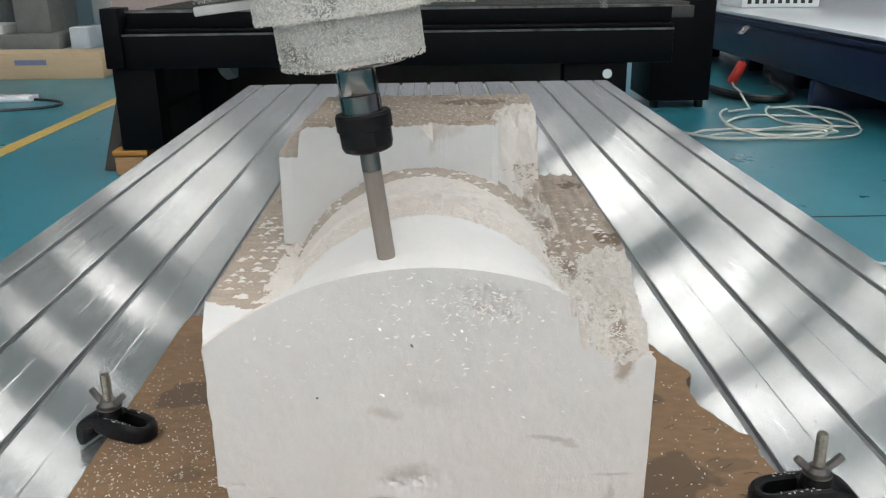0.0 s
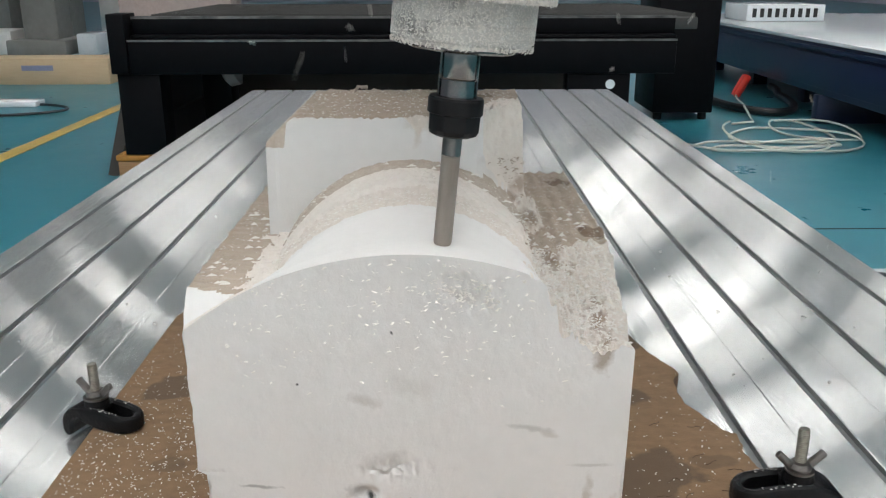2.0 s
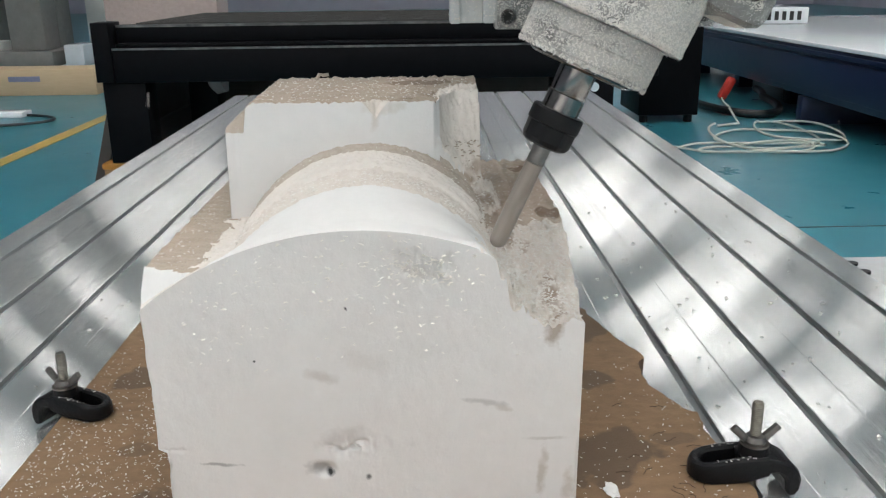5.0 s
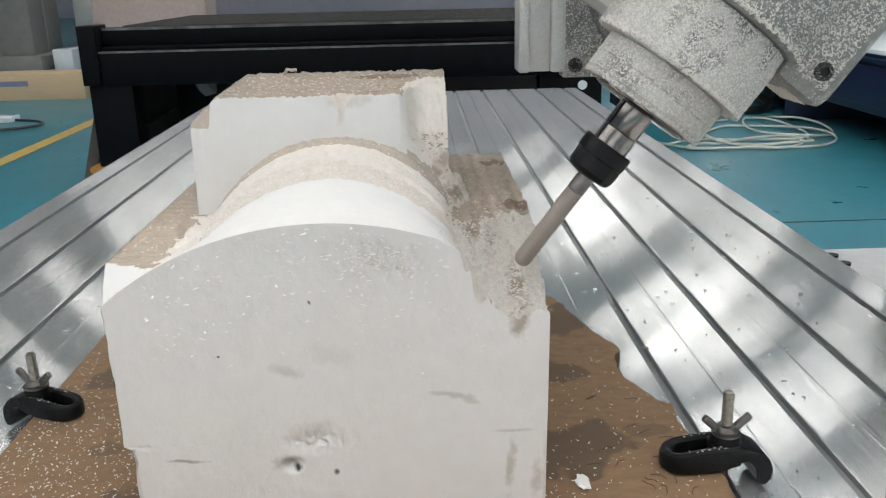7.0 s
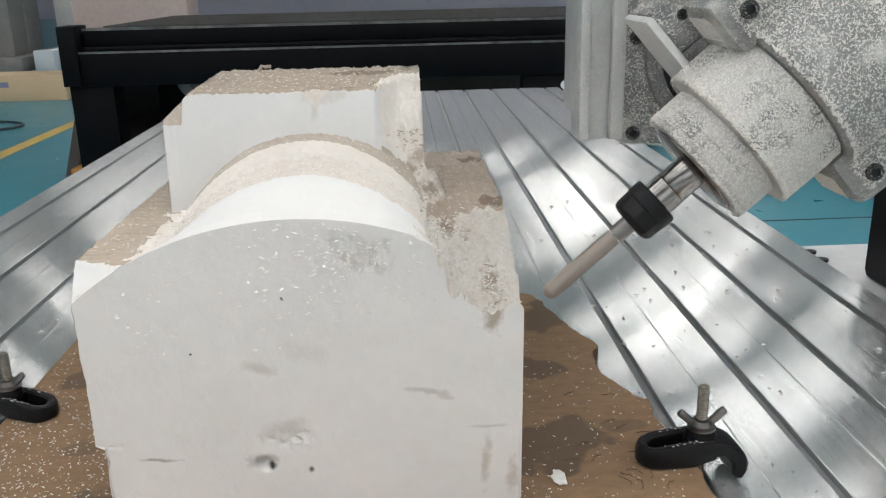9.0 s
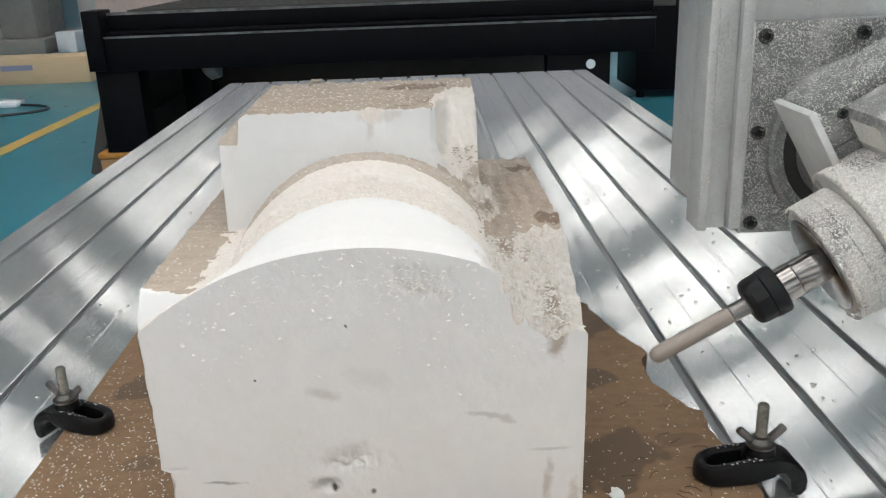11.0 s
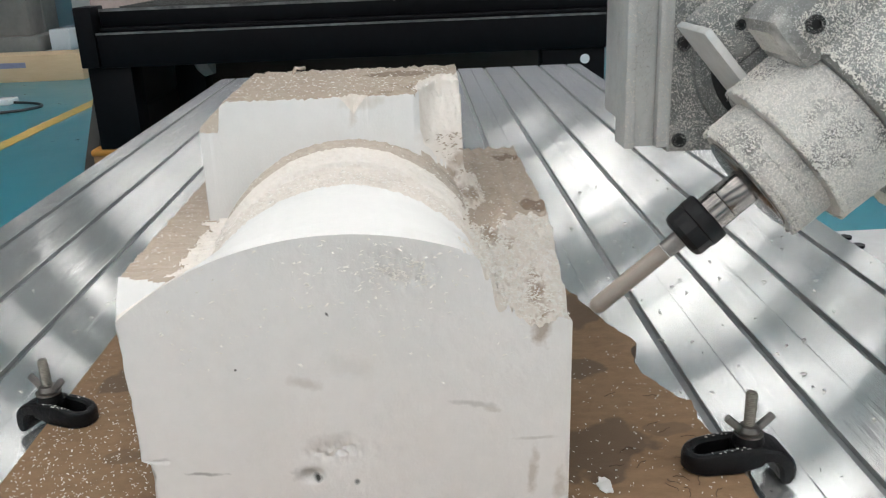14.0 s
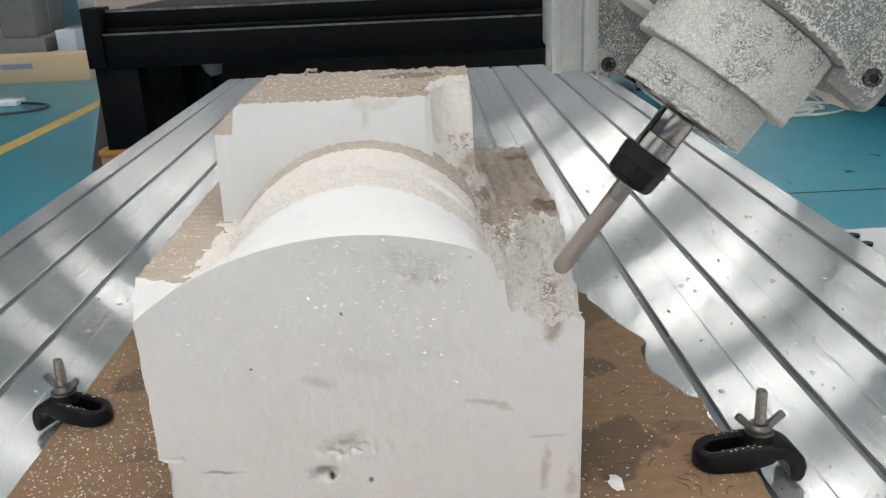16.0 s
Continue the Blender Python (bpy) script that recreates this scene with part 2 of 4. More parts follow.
DUSTBLACK = material("dusted_black_screw", (0.03, 0.03, 0.03), 0.5, 0.0, second=(0.02, 0.02, 0.02), scale=120, bump=0.0006, flakes=(0.30, 1100.0, (0.7, 0.69, 0.66)))
DARKHOLE = material("socket_black", (0.012, 0.012, 0.012), 0.7, second=(0.03, 0.03, 0.03), scale=400)
FLOORMAT = material("teal_floor_paint", (0.030, 0.180, 0.225), 0.30, second=(0.024, 0.150, 0.195), scale=3.0, rough_var=0.08, bump=0.0004, bump_scale=40,
                    third=(0.05, 0.22, 0.255), third_scale=0.9, third_cut=(0.5, 0.75))
YELLOW = material("yellow_line_paint", (0.50, 0.33, 0.06), 0.45, second=(0.36, 0.25, 0.06), scale=12)
BLACKSTEEL = material("black_powder_coat", (0.005, 0.005, 0.0065), 0.5, second=(0.003, 0.003, 0.004), scale=18, rough_var=0.08, spec=0.09)
DECK = material("dark_deck_slats", (0.06, 0.058, 0.055), 0.6, second=(0.035, 0.033, 0.03), scale=30)
NAVY = material("navy_powder_coat", (0.012, 0.022, 0.060), 0.35, second=(0.010, 0.016, 0.045), scale=14, rough_var=0.06)
WHITETOP = material("glossy_white_top", (0.75, 0.78, 0.80), 0.12, second=(0.70, 0.73, 0.75), scale=10)
CARD = material("tan_cardboard", (0.56, 0.42, 0.27), 0.8, second=(0.50, 0.37, 0.23), scale=20, stretch=(0.3, 1, 2))
LABEL = material("blue_print", (0.22, 0.24, 0.36), 0.7, scale=30)
ORANGE = material("orange_pad", (0.45, 0.20, 0.03), 0.6, scale=40)
WOOD = material("raw_wood_block", (0.42, 0.24, 0.12), 0.75, second=(0.33, 0.18, 0.085), scale=30, stretch=(0.2, 3, 3))
BROWNPANEL = material("dull_brown_panel", (0.075, 0.062, 0.055), 0.6, second=(0.055, 0.046, 0.04), scale=8)
RED = material("red_plastic", (0.75, 0.05, 0.035), 0.4, scale=40)
CABLEWHITE = material("white_cable", (0.62, 0.63, 0.55), 0.5, scale=60)
CABLEBLACK = material("black_hose", (0.012, 0.013, 0.015), 0.35, scale=60)
CONCRETE = material("grey_concrete", (0.28, 0.27, 0.25), 0.8, second=(0.22, 0.21, 0.2), scale=8)
PALE = material("chalky_white_board", (0.80, 0.79, 0.76), 0.7, second=(0.70, 0.69, 0.66), scale=5)
WALLMAT = material("pale_hall_wall", (0.60, 0.58, 0.66), 0.7, second=(0.54, 0.52, 0.60), scale=2)
ROOFMAT = material("grey_roof_sheet", (0.70, 0.70, 0.69), 0.6, second=(0.63, 0.63, 0.62), scale=3)
DAYPANEL = glowing("roof_light_panel", (1.0, 0.98, 0.972), SKYLIGHT)
FILLGLOW = glowing("window_daylight", (1.0, 0.98, 0.95), FRONT_FILL)
FLAKE = material("foam_flake", (0.88, 0.86, 0.82), 0.85, second=(0.72, 0.68, 0.62), scale=300)
PINK = material("pale_fabric", (0.45, 0.36, 0.33), 0.8, scale=30)
GREYMET = material("light_grey_casting", (0.60, 0.60, 0.60), 0.5, second=(0.5, 0.5, 0.5), scale=30)

# ---- mesh helpers ----


def box(bm, x0, x1, y0, y1, z0, z1, bevel=0.0, mat=0):
    before = set(bm.faces)
    r = bmesh.ops.create_cube(bm, size=1.0)
    for v in r["verts"]:
        v.co = Vector((x0 + (v.co.x + 0.5) * (x1 - x0), y0 + (v.co.y + 0.5) * (y1 - y0), z0 + (v.co.z + 0.5) * (z1 - z0)))
    if bevel:
        edges = list({e for v in r["verts"] for e in v.link_edges})
        bmesh.ops.bevel(bm, geom=edges, offset=bevel, segments=2, profile=0.5, affect="EDGES")
    for f in set(bm.faces) - before:
        f.material_index = mat
    return bm


def lathe(bm, profile, n=40, m=None, mat=0):
    """Turns (radius, height) pairs round the z axis; m places the result."""
    m = m or Matrix()
    rings = []
    for r, z in profile:
        if r < 1e-6:
            rings.append([bm.verts.new(m @ Vector((0, 0, z)))])
        else:
            rings.append([bm.verts.new(m @ Vector((r * math.cos(2 * math.pi * i / n), r * math.sin(2 * math.pi * i / n), z))) for i in range(n)])
    for a, b in zip(rings, rings[1:]):
        for i in range(n):
            k = (i + 1) % n
            if len(a) == 1 and len(b) > 1:
                f = bm.faces.new((a[0], b[k], b[i]))
            elif len(b) == 1 and len(a) > 1:
                f = bm.faces.new((a[i], a[k], b[0]))
            elif len(a) > 1:
                f = bm.faces.new((a[i], a[k], b[k], b[i]))
            else:
                continue
            f.smooth, f.material_index = True, mat
    for ring, flip in ((rings[0], True), (rings[-1], False)):
        if len(ring) > 1:
            f = bm.faces.new(list(reversed(ring)) if flip else ring)
            f.material_index = mat
    return bm


def tube(bm, points, r, n=8, closed=False):
    """A round bar along points."""
    pts = [Vector(p) for p in points]
    rings = []
    for i, p in enumerate(pts):
        a = pts[max(i - 1, 0)]
        b = pts[min(i + 1, len(pts) - 1)]
        d = (b - a).normalized()
        s = d.cross(Vector((0, 0, 1)))
        s = s.normalized() if s.length > 1e-4 else Vector((1, 0, 0))
        u = s.cross(d)
        rings.append([bm.verts.new(p + r * (math.cos(2 * math.pi * k / n) * s + math.sin(2 * math.pi * k / n) * u)) for k in range(n)])
    for a, b in zip(rings, rings[1:]):
        for k in range(n):
            f = bm.faces.new((a[k], a[(k + 1) % n], b[(k + 1) % n], b[k]))
            f.smooth = True
    bm.faces.new(rings[0])
    bm.faces.new(list(reversed(rings[-1])))
    return bm


def part(name, bm, mats, parent=None, label="", sharp=35):
    bmesh.ops.recalc_face_normals(bm, faces=bm.faces)
    me = bpy.data.meshes.new(name)
    bm.to_mesh(me)
    bm.free()
    for m in mats if isinstance(mats, (list, tuple)) else (mats,):
        me.materials.append(m)
    me.set_sharp_from_angle(angle=radians(sharp))
    ob = new(name, me)
    if parent:
        ob.parent = parent
    if label:
        ob["label"] = label
    return ob


def thing(name, at, label, category, group="", kind=""):
    ob = new(name)
    ob.location = at
    ob.empty_display_size = 0.05
    return tagged(ob, label, category, group, kind)


def fbm(x, y, z=0.0, scale=1.0, octaves=4):
    return noise.fractal(Vector((x * scale, y * scale, z * scale)), 1.0, 2.0, octaves)


# ---- hall: floor, walls, roof with its lights ----
FLOOR_Z = -0.72
bm = bmesh.new()
box(bm, -16, 16, -10, 36, FLOOR_Z - 0.1, FLOOR_Z)
floor = tagged(part("floor", bm, FLOORMAT), "glossy teal painted workshop floor", "floor", kind="structure")
WALLS = {"wall_north": (-16, 16, 36, 36.2), "wall_south": (-16, 16, -10.2, -10), "wall_east": (16, 16.2, -10.2, 36.2), "wall_west": (-16.2, -16, -10.2, 36.2)}
BAYS = (-8.4, -5.0, -1.6, 1.8, 5.2, 8.6)
for name, (x0, x1, y0, y1) in WALLS.items():
    bm = bmesh.new()
    if name == "wall_south":
        box(bm, x0, x1, y0, y1, FLOOR_Z - 0.1, 0.6)
        box(bm, x0, x1, y0, y1, 4.6, 6.6)
        edges = [x0] + [v for b in BAYS for v in (b - 1.45, b + 1.45)] + [x1]
        for p, q in zip(edges[0::2], edges[1::2]):
            box(bm, p, q, y0, y1, 0.6, 4.6)
    else:
        box(bm, x0, x1, y0, y1, FLOOR_Z - 0.1, 6.6)
    tagged(part(name, bm, WALLMAT), "pale painted workshop wall", "wall", kind="structure")
# unseen glowing panels, added behind the camera to brighten the foam's front
bm = bmesh.new()
box(bm, -1.45, 1.45, -0.10, -0.06, 0.6, 4.6)
window = tagged(part("window_1", bm, FILLGLOW), "tall glowing fill panel added behind the camera", "window", "hall windows", "structure")
window.location = (BAYS[0], -10.0, 0)
for i, b in enumerate(BAYS[1:]):
    copy_thing(window, pose(b, -10.0, 0)).name = "window_%d" % (i + 2)
bm = bmesh.new()
# roof lights: row, half depth, (column, half width)
NEAR = (-9.0, -5.4, -1.8, 1.8, 5.4, 9.0)
FINE = (-8.9, -4.7, -2.9, -1.1, 0.7, 2.5, 4.3, 6.1, 7.9, 9.7)
ROOF = [(y, 0.8, [(x, 1.15) for x in NEAR]) for y in (-5.0, -1.5, 2.0)] + [(5.5, 0.7, [(x, 0.55) for x in FINE]), (8.6, 0.35, [(x, 0.5) for x in FINE])]
# two strips of roof lights run down the hall, broken by the trusses
for y, h, xl, xr in ((11.7, 0.55, -6.7, 5.0), (14.9, 0.60, -6.7, 5.3), (17.2, 0.70, -6.9, 5.5), (22.4, 0.62, -7.4, 5.2), (24.5, 0.62, -7.4, 5.2), (26.7, 0.62, -7.5, 5.2), (28.9, 0.62, -7.4, 5.2)):
    ROOF.append((y, h, [(xl, 0.65), (xr - 0.6, 0.5), (xr + 0.65, 0.5), (xr + 4.4, 0.6)]))
# sparse extra rows, added only to brighten the table's far end
for y in (31.6, 34.0):
    ROOF.append((y, 0.35, [(x, 0.5) for x in (-12, -8, -4, 0, 4, 8, 12)]))
a = -10.0
for y, h, panes in ROOF:
    box(bm, -16, 16, a, y - h, 6.3, 6.4)
    a = y + h
    cuts = [-16.0]
    for x, half in panes:
        cuts += [x - half, x + half]
    cuts.append(16.0)
    for p, q in zip(cuts[0::2], cuts[1::2]):
        box(bm, p, q, y - h, y + h, 6.3, 6.4)
    # purlins under the roof lights
    n, purlin = (int(2 * h / 0.36), 0.055) if y < 10 else (max(1, int(2 * h / 0.55)), 0.13)
    for k in range(n):
        c = y - h + (k + 0.5) * 2 * h / n
        for x, half in panes:
            box(bm, x - half - 0.1, x + half + 0.1, c - purlin, c + purlin, 6.24, 6.299)
box(bm, -16, 16, a, 36, 6.3, 6.4)
ceiling = tagged(part("ceiling", bm, ROOFMAT), "grey sheet metal hall roof", "ceiling", kind="structure")
for y, h, panes in ROOF:
    for x, half in panes:
        bm = bmesh.new()
        box(bm, -half, half, -h, h, 0, 0.03)
        skylight = tagged(part("skylight", bm, DAYPANEL), "translucent white roof light panel", "skylight", "roof lights")
        skylight.location = (x, y, 6.33)

# ---- yellow floor line ----
bm = bmesh.new()
box(bm, -2.82, -2.70, 2.0, 9.1, FLOOR_Z, FLOOR_Z + 0.003)
tagged(part("floor_line", bm, YELLOW), "worn yellow marking line on the teal floor", "floor line", kind="structure")

bm = bmesh.new()
box(bm, 1.0, 9.0, 3.72, 3.732, FLOOR_Z, FLOOR_Z + 0.002)
tagged(part("floor_joint", bm, DARKHOLE), "dark joint line across the painted floor", "floor joint", kind="structure")

# ---- slotted aluminium machine table ----
TABLE_Y0, TABLE_Y1 = -0.5, 3.12
table = thing("slotted_table", (0, 0, 0), "brushed aluminium slotted machine table", "machine table")


def profile_mesh():
    bm = bmesh.new()
    w, s, d = 0.0499, 0.0050, 0.0065
    sec = [(-w, -0.03), (-w, -0.0007), (-w + 0.0008, 0.0), 
           (-s - 0.0008, 0.0), (-s, -0.0008), (-s, -d), (s, -d), (s, -0.0008), (s + 0.0008, 0.0),
           (w - 0.0008, 0.0), (w, -0.0007), (w, -0.03)]
    a = [bm.verts.new((x, TABLE_Y0, z)) for x, z in sec]
    b = [bm.verts.new((x, TABLE_Y1, z)) for x, z in sec]
    for i in range(len(sec)):
        k = (i + 1) % len(sec)
        f = bm.faces.new((a[i], b[i], b[k], a[k]))
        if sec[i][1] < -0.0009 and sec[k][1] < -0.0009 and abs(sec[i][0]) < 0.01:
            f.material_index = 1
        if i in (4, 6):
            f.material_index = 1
    bm.faces.new(a)
    bm.faces.new(list(reversed(b)))
    return bm


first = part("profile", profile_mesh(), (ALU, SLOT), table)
first.location.x = -0.6
for i in range(1, 13):
    o = new("profile", first.data)
    o.parent, o.location = table, (-0.6 + 0.1 * i, 0, 0)
bm = bmesh.new()
for x in (-0.6, 0.0, 0.6):
    box(bm, x - 0.05, x + 0.05, TABLE_Y0 + 0.1, TABLE_Y1 - 0.1, -0.15, -0.03)
for y in (0.0, 1.3, 2.7):
    box(bm, -0.6, 0.6, y, y + 0.1, -0.26, -0.15)
part("bed_frame", bm, BLACKSTEEL, table, "black welded steel bed frame")
for x in (-0.58, 0.58):
    for y in (0.0, 1.3, 2.7):
        bm = bmesh.new()
        box(bm, x - 0.05, x + 0.05, y, y + 0.1, FLOOR_Z, -0.26)
        part("leg", bm, BLACKSTEEL, table)

# ---- brown board under the foam ----
BOARD_Z = 0.015


def board_outline():
    left = [(-0.296, y) for y in np.linspace(0.16, 0.93, 30)]
    back = [(x, 0.945) for x in np.linspace(-0.29, 0.19, 22)]
    right = [(0.222, 0.927), (0.245, 0.832), (0.268, 0.770), (0.257, 0.742), (0.256, 0.702), (0.276, 0.655), (0.285, 0.645), (0.284, 0.60), (0.293, 0.575), (0.292, 0.495), (0.296, 0.42), (0.294, 0.16)]
    fine = []
    for (xa, ya), (xb, yb) in zip(right, right[1:]):
        for k in range(7):
            f = k / 7
            x, y = xa + (xb - xa) * f, ya + (yb - ya) * f
            fine.append((x + 0.004 * fbm(x, y, 3, 45), y + 0.004 * fbm(x, y, 9, 45)))
    return left + back + fine + [right[-1]]


bm = bmesh.new()
outline = board_outline()
top = [bm.verts.new((x, y, BOARD_Z)) for x, y in outline]
low = [bm.verts.new((x + 0.0015 * fbm(x, y, 1, 90), y, 0.0005)) for x, y in outline]
bm.faces.new(list(reversed(top)))
bm.faces.new(low)
for i in range(len(top)):
    k = (i + 1) % len(top)
    f = bm.faces.new((top[i], top[k], low[k], low[i]))
    f.material_index = 1
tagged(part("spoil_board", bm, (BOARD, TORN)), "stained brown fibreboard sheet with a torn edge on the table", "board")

# ---- carved foam block ----
FY0, FY1, FX0, FX1 = 0.482, 0.815, -0.147, 0.147


def arch(x, y):
    """Height of the turned arch, whose radius shrinks towards the rear block."""
    dx = x + 0.002
    yy = y + 0.034 * min(1.0, (dx / 0.1) ** 2) * min(1.0, max(0.0, (y - 0.484) / 0.03))
    yy += 0.0006 * fbm(x, y, 0, 60)
    keys = [(0.482, 0.2420, 0.225), (0.500, 0.2428, 0.195), (0.545, 0.2507, 0.128), (0.550, 0.2520, 0.123), (0.556, 0.2540, 0.121), (0.5765, 0.2602, 0.115), (0.5785, 0.2640, 0.113),
            (0.600, 0.2700, 0.109), (0.6020, 0.2680, 0.108), (0.617, 0.2725, 0.108), (0.7, 0.2725, 0.108)]
    for (ya, za, ra), (yb, zb, rb) in zip(keys, keys[1:]):
        if yy <= yb or yb == 0.7:
            f = min(1.0, max(0.0, (yy - ya) / (yb - ya)))
            z, r = za + (zb - za) * f, ra + (rb - ra) * f
            break
    return z - (r - math.sqrt(max(r * r - dx * dx, 1e-6))), yy


def foam_height(x, y):
    """Height and surface kind of the foam's upper side: 0 white, 1 fresh, 2 crumbled, 3 beige, 4 brown skin, 5 cream, 6 dusty cream."""
    rough = fbm(x, y, 0, 70)
    fine = fbm(x, y, 5, 240, 3)
    # shoulders
    if x < 0.02:
        z, kind = 0.2125 + 0.0008 * fine + 0.0006 * math.sin(y * 900 + 3 * rough), 4
        facet = 0.189 + (x - FX0) * 0.62 + (y - FY0) * 1.5 + 0.0008 * rough
        if facet < z:
            z, kind = facet, 1
    else:
        z = 0.2165 + 0.0012 * math.sin(x * 520 + 2 * rough) + 0.001 * fine
        kind = 4
        slump = 0.187 - 0.30 * (x - 0.09) + (y - FY0) * 0.42 + 0.012 * fbm(x, y, 2, 38) + 0.006 * rough + 0.004 * fine
        if slump < z:
            z, kind = slump, 2
    # the arch stands on them
    if y < 0.62 and x < 0.112:
        za, yy = arch(x, y)
        worn = (max(0.0, x - 0.074 - 0.012 * rough) / 0.02) ** 2
        za -= 0.016 * worn * (1 + 0.5 * fine)
        if za > z:
            z = za
            yy += 0.0014 * fbm(x, y, 8, 90)
            kind = 1 if yy < 0.5535 else 6 if yy < 0.5765 else 5 if yy < 0.5995 else 3
            if worn > max(0.05, 0.15 + 0.25 * fine):
                kind = 2
                z += 0.002 * fine
            if yy >= 0.5535:
                z += 0.0010 * fine + 0.0006 * rough
            if kind == 1 and x < -0.100:
                kind = 5
        elif -0.111 + 0.012 * rough < x < 0 and kind == 4:
            z, kind = z + 0.0012 + 0.002 * rough, 5
    # rear block
    g = min(1.0, max(0.0, (x - 0.050 - 0.004 * rough) / 0.022))
    wall_y = 0.6172 + 0.036 * g * (2 - g)
    ragged = fbm(0, y, 0, 70) * min(1.0, max(0.0, (y - 0.63) / 0.03))
    inside = -0.1135 + 0.002 * ragged < x < 0.0865 + 0.0025 * ragged
    if inside and 0.6172 < y <= wall_y:
        # the broken side slopes up to the top
        f = (y - 0.6172) / (wall_y - 0.6172)
        z, kind = z + (0.298 + 0.006 * f - z) * f ** 0.55 + 0.0025 * fine + 0.003 * rough * f, 5
    if inside and y > wall_y and y < 0.716 + 0.003 * rough:
        t = 0.3045 + (y - 0.617) * 0.085 + 0.0014 * fine + 0.0008 * rough
        k = 4
        # a notch in the front edge, a bevelled left edge and a lost corner
        notch = 0.011 * (1 - abs(x - 0.004) / 0.011) - 1.1 * (y - wall_y)
        if notch > 0:
            t, k = t - notch * (1 + 0.6 * rough), 6
        t = min(t, 0.285 + (x + 0.1135) * 0.95 + 0.0015 * rough)
        corner = 0.2815 + (y - wall_y) * 1.1 + 0.0010 * fine + max(0.0, x + 0.0990) * 7
        if corner < t and x < -0.09:
            t, k = corner, 3
        if x > 0.050 + 0.004 * rough and y < wall_y + 0.026 + 0.012 * rough:
            t += 0.0012 * fine
            k = 5
        z, kind = t, k
    # broken lump beside the rear block
    d = math.hypot((x - 0.082) / 0.022, (y - 0.628) / 0.03)
    if d < 1:
        lump = 0.215 + 0.034 * (1 - d * d) * (0.8 + 0.5 * rough) + 0.004 * fine
        if lump > z:
            z, kind = lump, 2
    return z, kind


def foam_front_y(x, z):
    """The front face: nearly flat, with a gouge and shallow dents."""
    y = FY0 + (0.24 - z) * 0.055 - 0.006
    y += 0.0004 * fbm(x, z, 2, 25) + 0.00015 * fbm(x, z, 7, 160)
    d = math.hypot((x - 0.036) / 0.021, (z - 0.2165) / 0.013)
    if d < 1.3:
        y += 0.0020 * max(0.0, min(1.0, 1.5 * (1.1 - d + 0.9 * fbm(x, z, 4, 75)))) * (0.5 + abs(fbm(x, z, 6, 190)))
    d = math.hypot((x + 0.032) / 0.009, (z - 0.063) / 0.007)
    if d < 1:
        y += 0.006 * (1 - d)
    d = math.hypot((x + 0.012) / 0.03, (z - 0.082) / 0.012)
    if d < 1:
        y += 0.0025 * (1 - d) * abs(fbm(x, z, 8, 120)) * 2
    if abs(z - 0.081) < 0.0012:
        y += 0.0005 * max(0.0, fbm(x, 0, 3, 18) + 0.1) + (0.0006 if x < -0.13 else 0.0)
    return y


def foam_block():
    nx, nz = 330, 120
    bm = bmesh.new()
    xs = np.linspace(FX0, FX1, nx)
    ys = np.concatenate((np.linspace(FY0, 0.540, 34), np.linspace(0.5406, 0.6165, 126), np.linspace(0.6174, 0.656, 44), np.linspace(0.6575, FY1, 84)))
    ny = len(ys)
    grid, kinds = [], []
    for j, y in enumerate(ys):
        row, kr = [], []
        for i, x in enumerate(xs):
            z, k = foam_height(x, y)
            ex = x
            if i in (0, nx - 1):
                ex += 0.0015 * fbm(0, y, 3, 60)
            yy = y if j else foam_front_y(x, z)
            row.append(bm.verts.new((ex, yy, z)))
            kr.append(k)
        grid.append(row)
        kinds.append(kr)
    for j in range(ny - 1):
        for i in range(nx - 1):
            q = (grid[j][i], grid[j][i + 1], grid[j + 1][i + 1], grid[j + 1][i])
            f = bm.faces.new(q)
            hs = [v.co.z for v in q]
            f.material_index = kinds[j][i] if max(hs) - min(hs) < 0.006 else (2 if kinds[j][i] == 2 or kinds[j + 1][i] == 2 else 5 if xs[i] > 0.054 and ys[j] > 0.6185 else 0)
            f.smooth = True
    base = 0.0155

    def skirt(line, push, mat=0, n=nz):
        prev = line
        for k in range(1, n + 1):
            cur = []
            for v in line:
                z = v.co.z + (base - v.co.z) * k / n
                cur.append(bm.verts.new(push(v.co, z)))
            for a, b, c, d in zip(prev, prev[1:], cur[1:], cur):
                f = bm.faces.new((a, b, c, d))
                f.smooth, f.material_index = True, mat
            prev = cur
        return prev

    def left_x(y, z):
        return FX0 + (0.0055 if z < 0.081 else 0.0) + 0.0010 * fbm(y, z, 6, 50)

    skirt(grid[0], lambda c, z: (c.x + ((left_x(FY0, z) - FX0) if c.x < FX0 + 0.0065 else 0), foam_front_y(c.x, z), z))
    skirt([r[0] for r in grid], lambda c, z: (left_x(c.y, z), c.y if c.y > FY0 + 0.001 else foam_front_y(c.x, z), z), n=60)
    skirt([r[-1] for r in grid], lambda c, z: (FX1 - 0.001 + 0.0012 * fbm(c.y, z, 9, 50), c.y if c.y > FY0 + 0.001 else foam_front_y(c.x, z), z), n=60)
    skirt(grid[-1], lambda c, z: (c.x, c.y, z), n=6)
    bmesh.ops.remove_doubles(bm, verts=bm.verts, dist=0.00002)
    return bm


foam = part("foam_block", foam_block(), (FOAM, FRESH, CRUMB, BEIGE, SKIN, CREAM, DUSTY), None, sharp=38)
tagged(foam, "half-carved white foam block with a milled arch and brown top skin", "foam block")

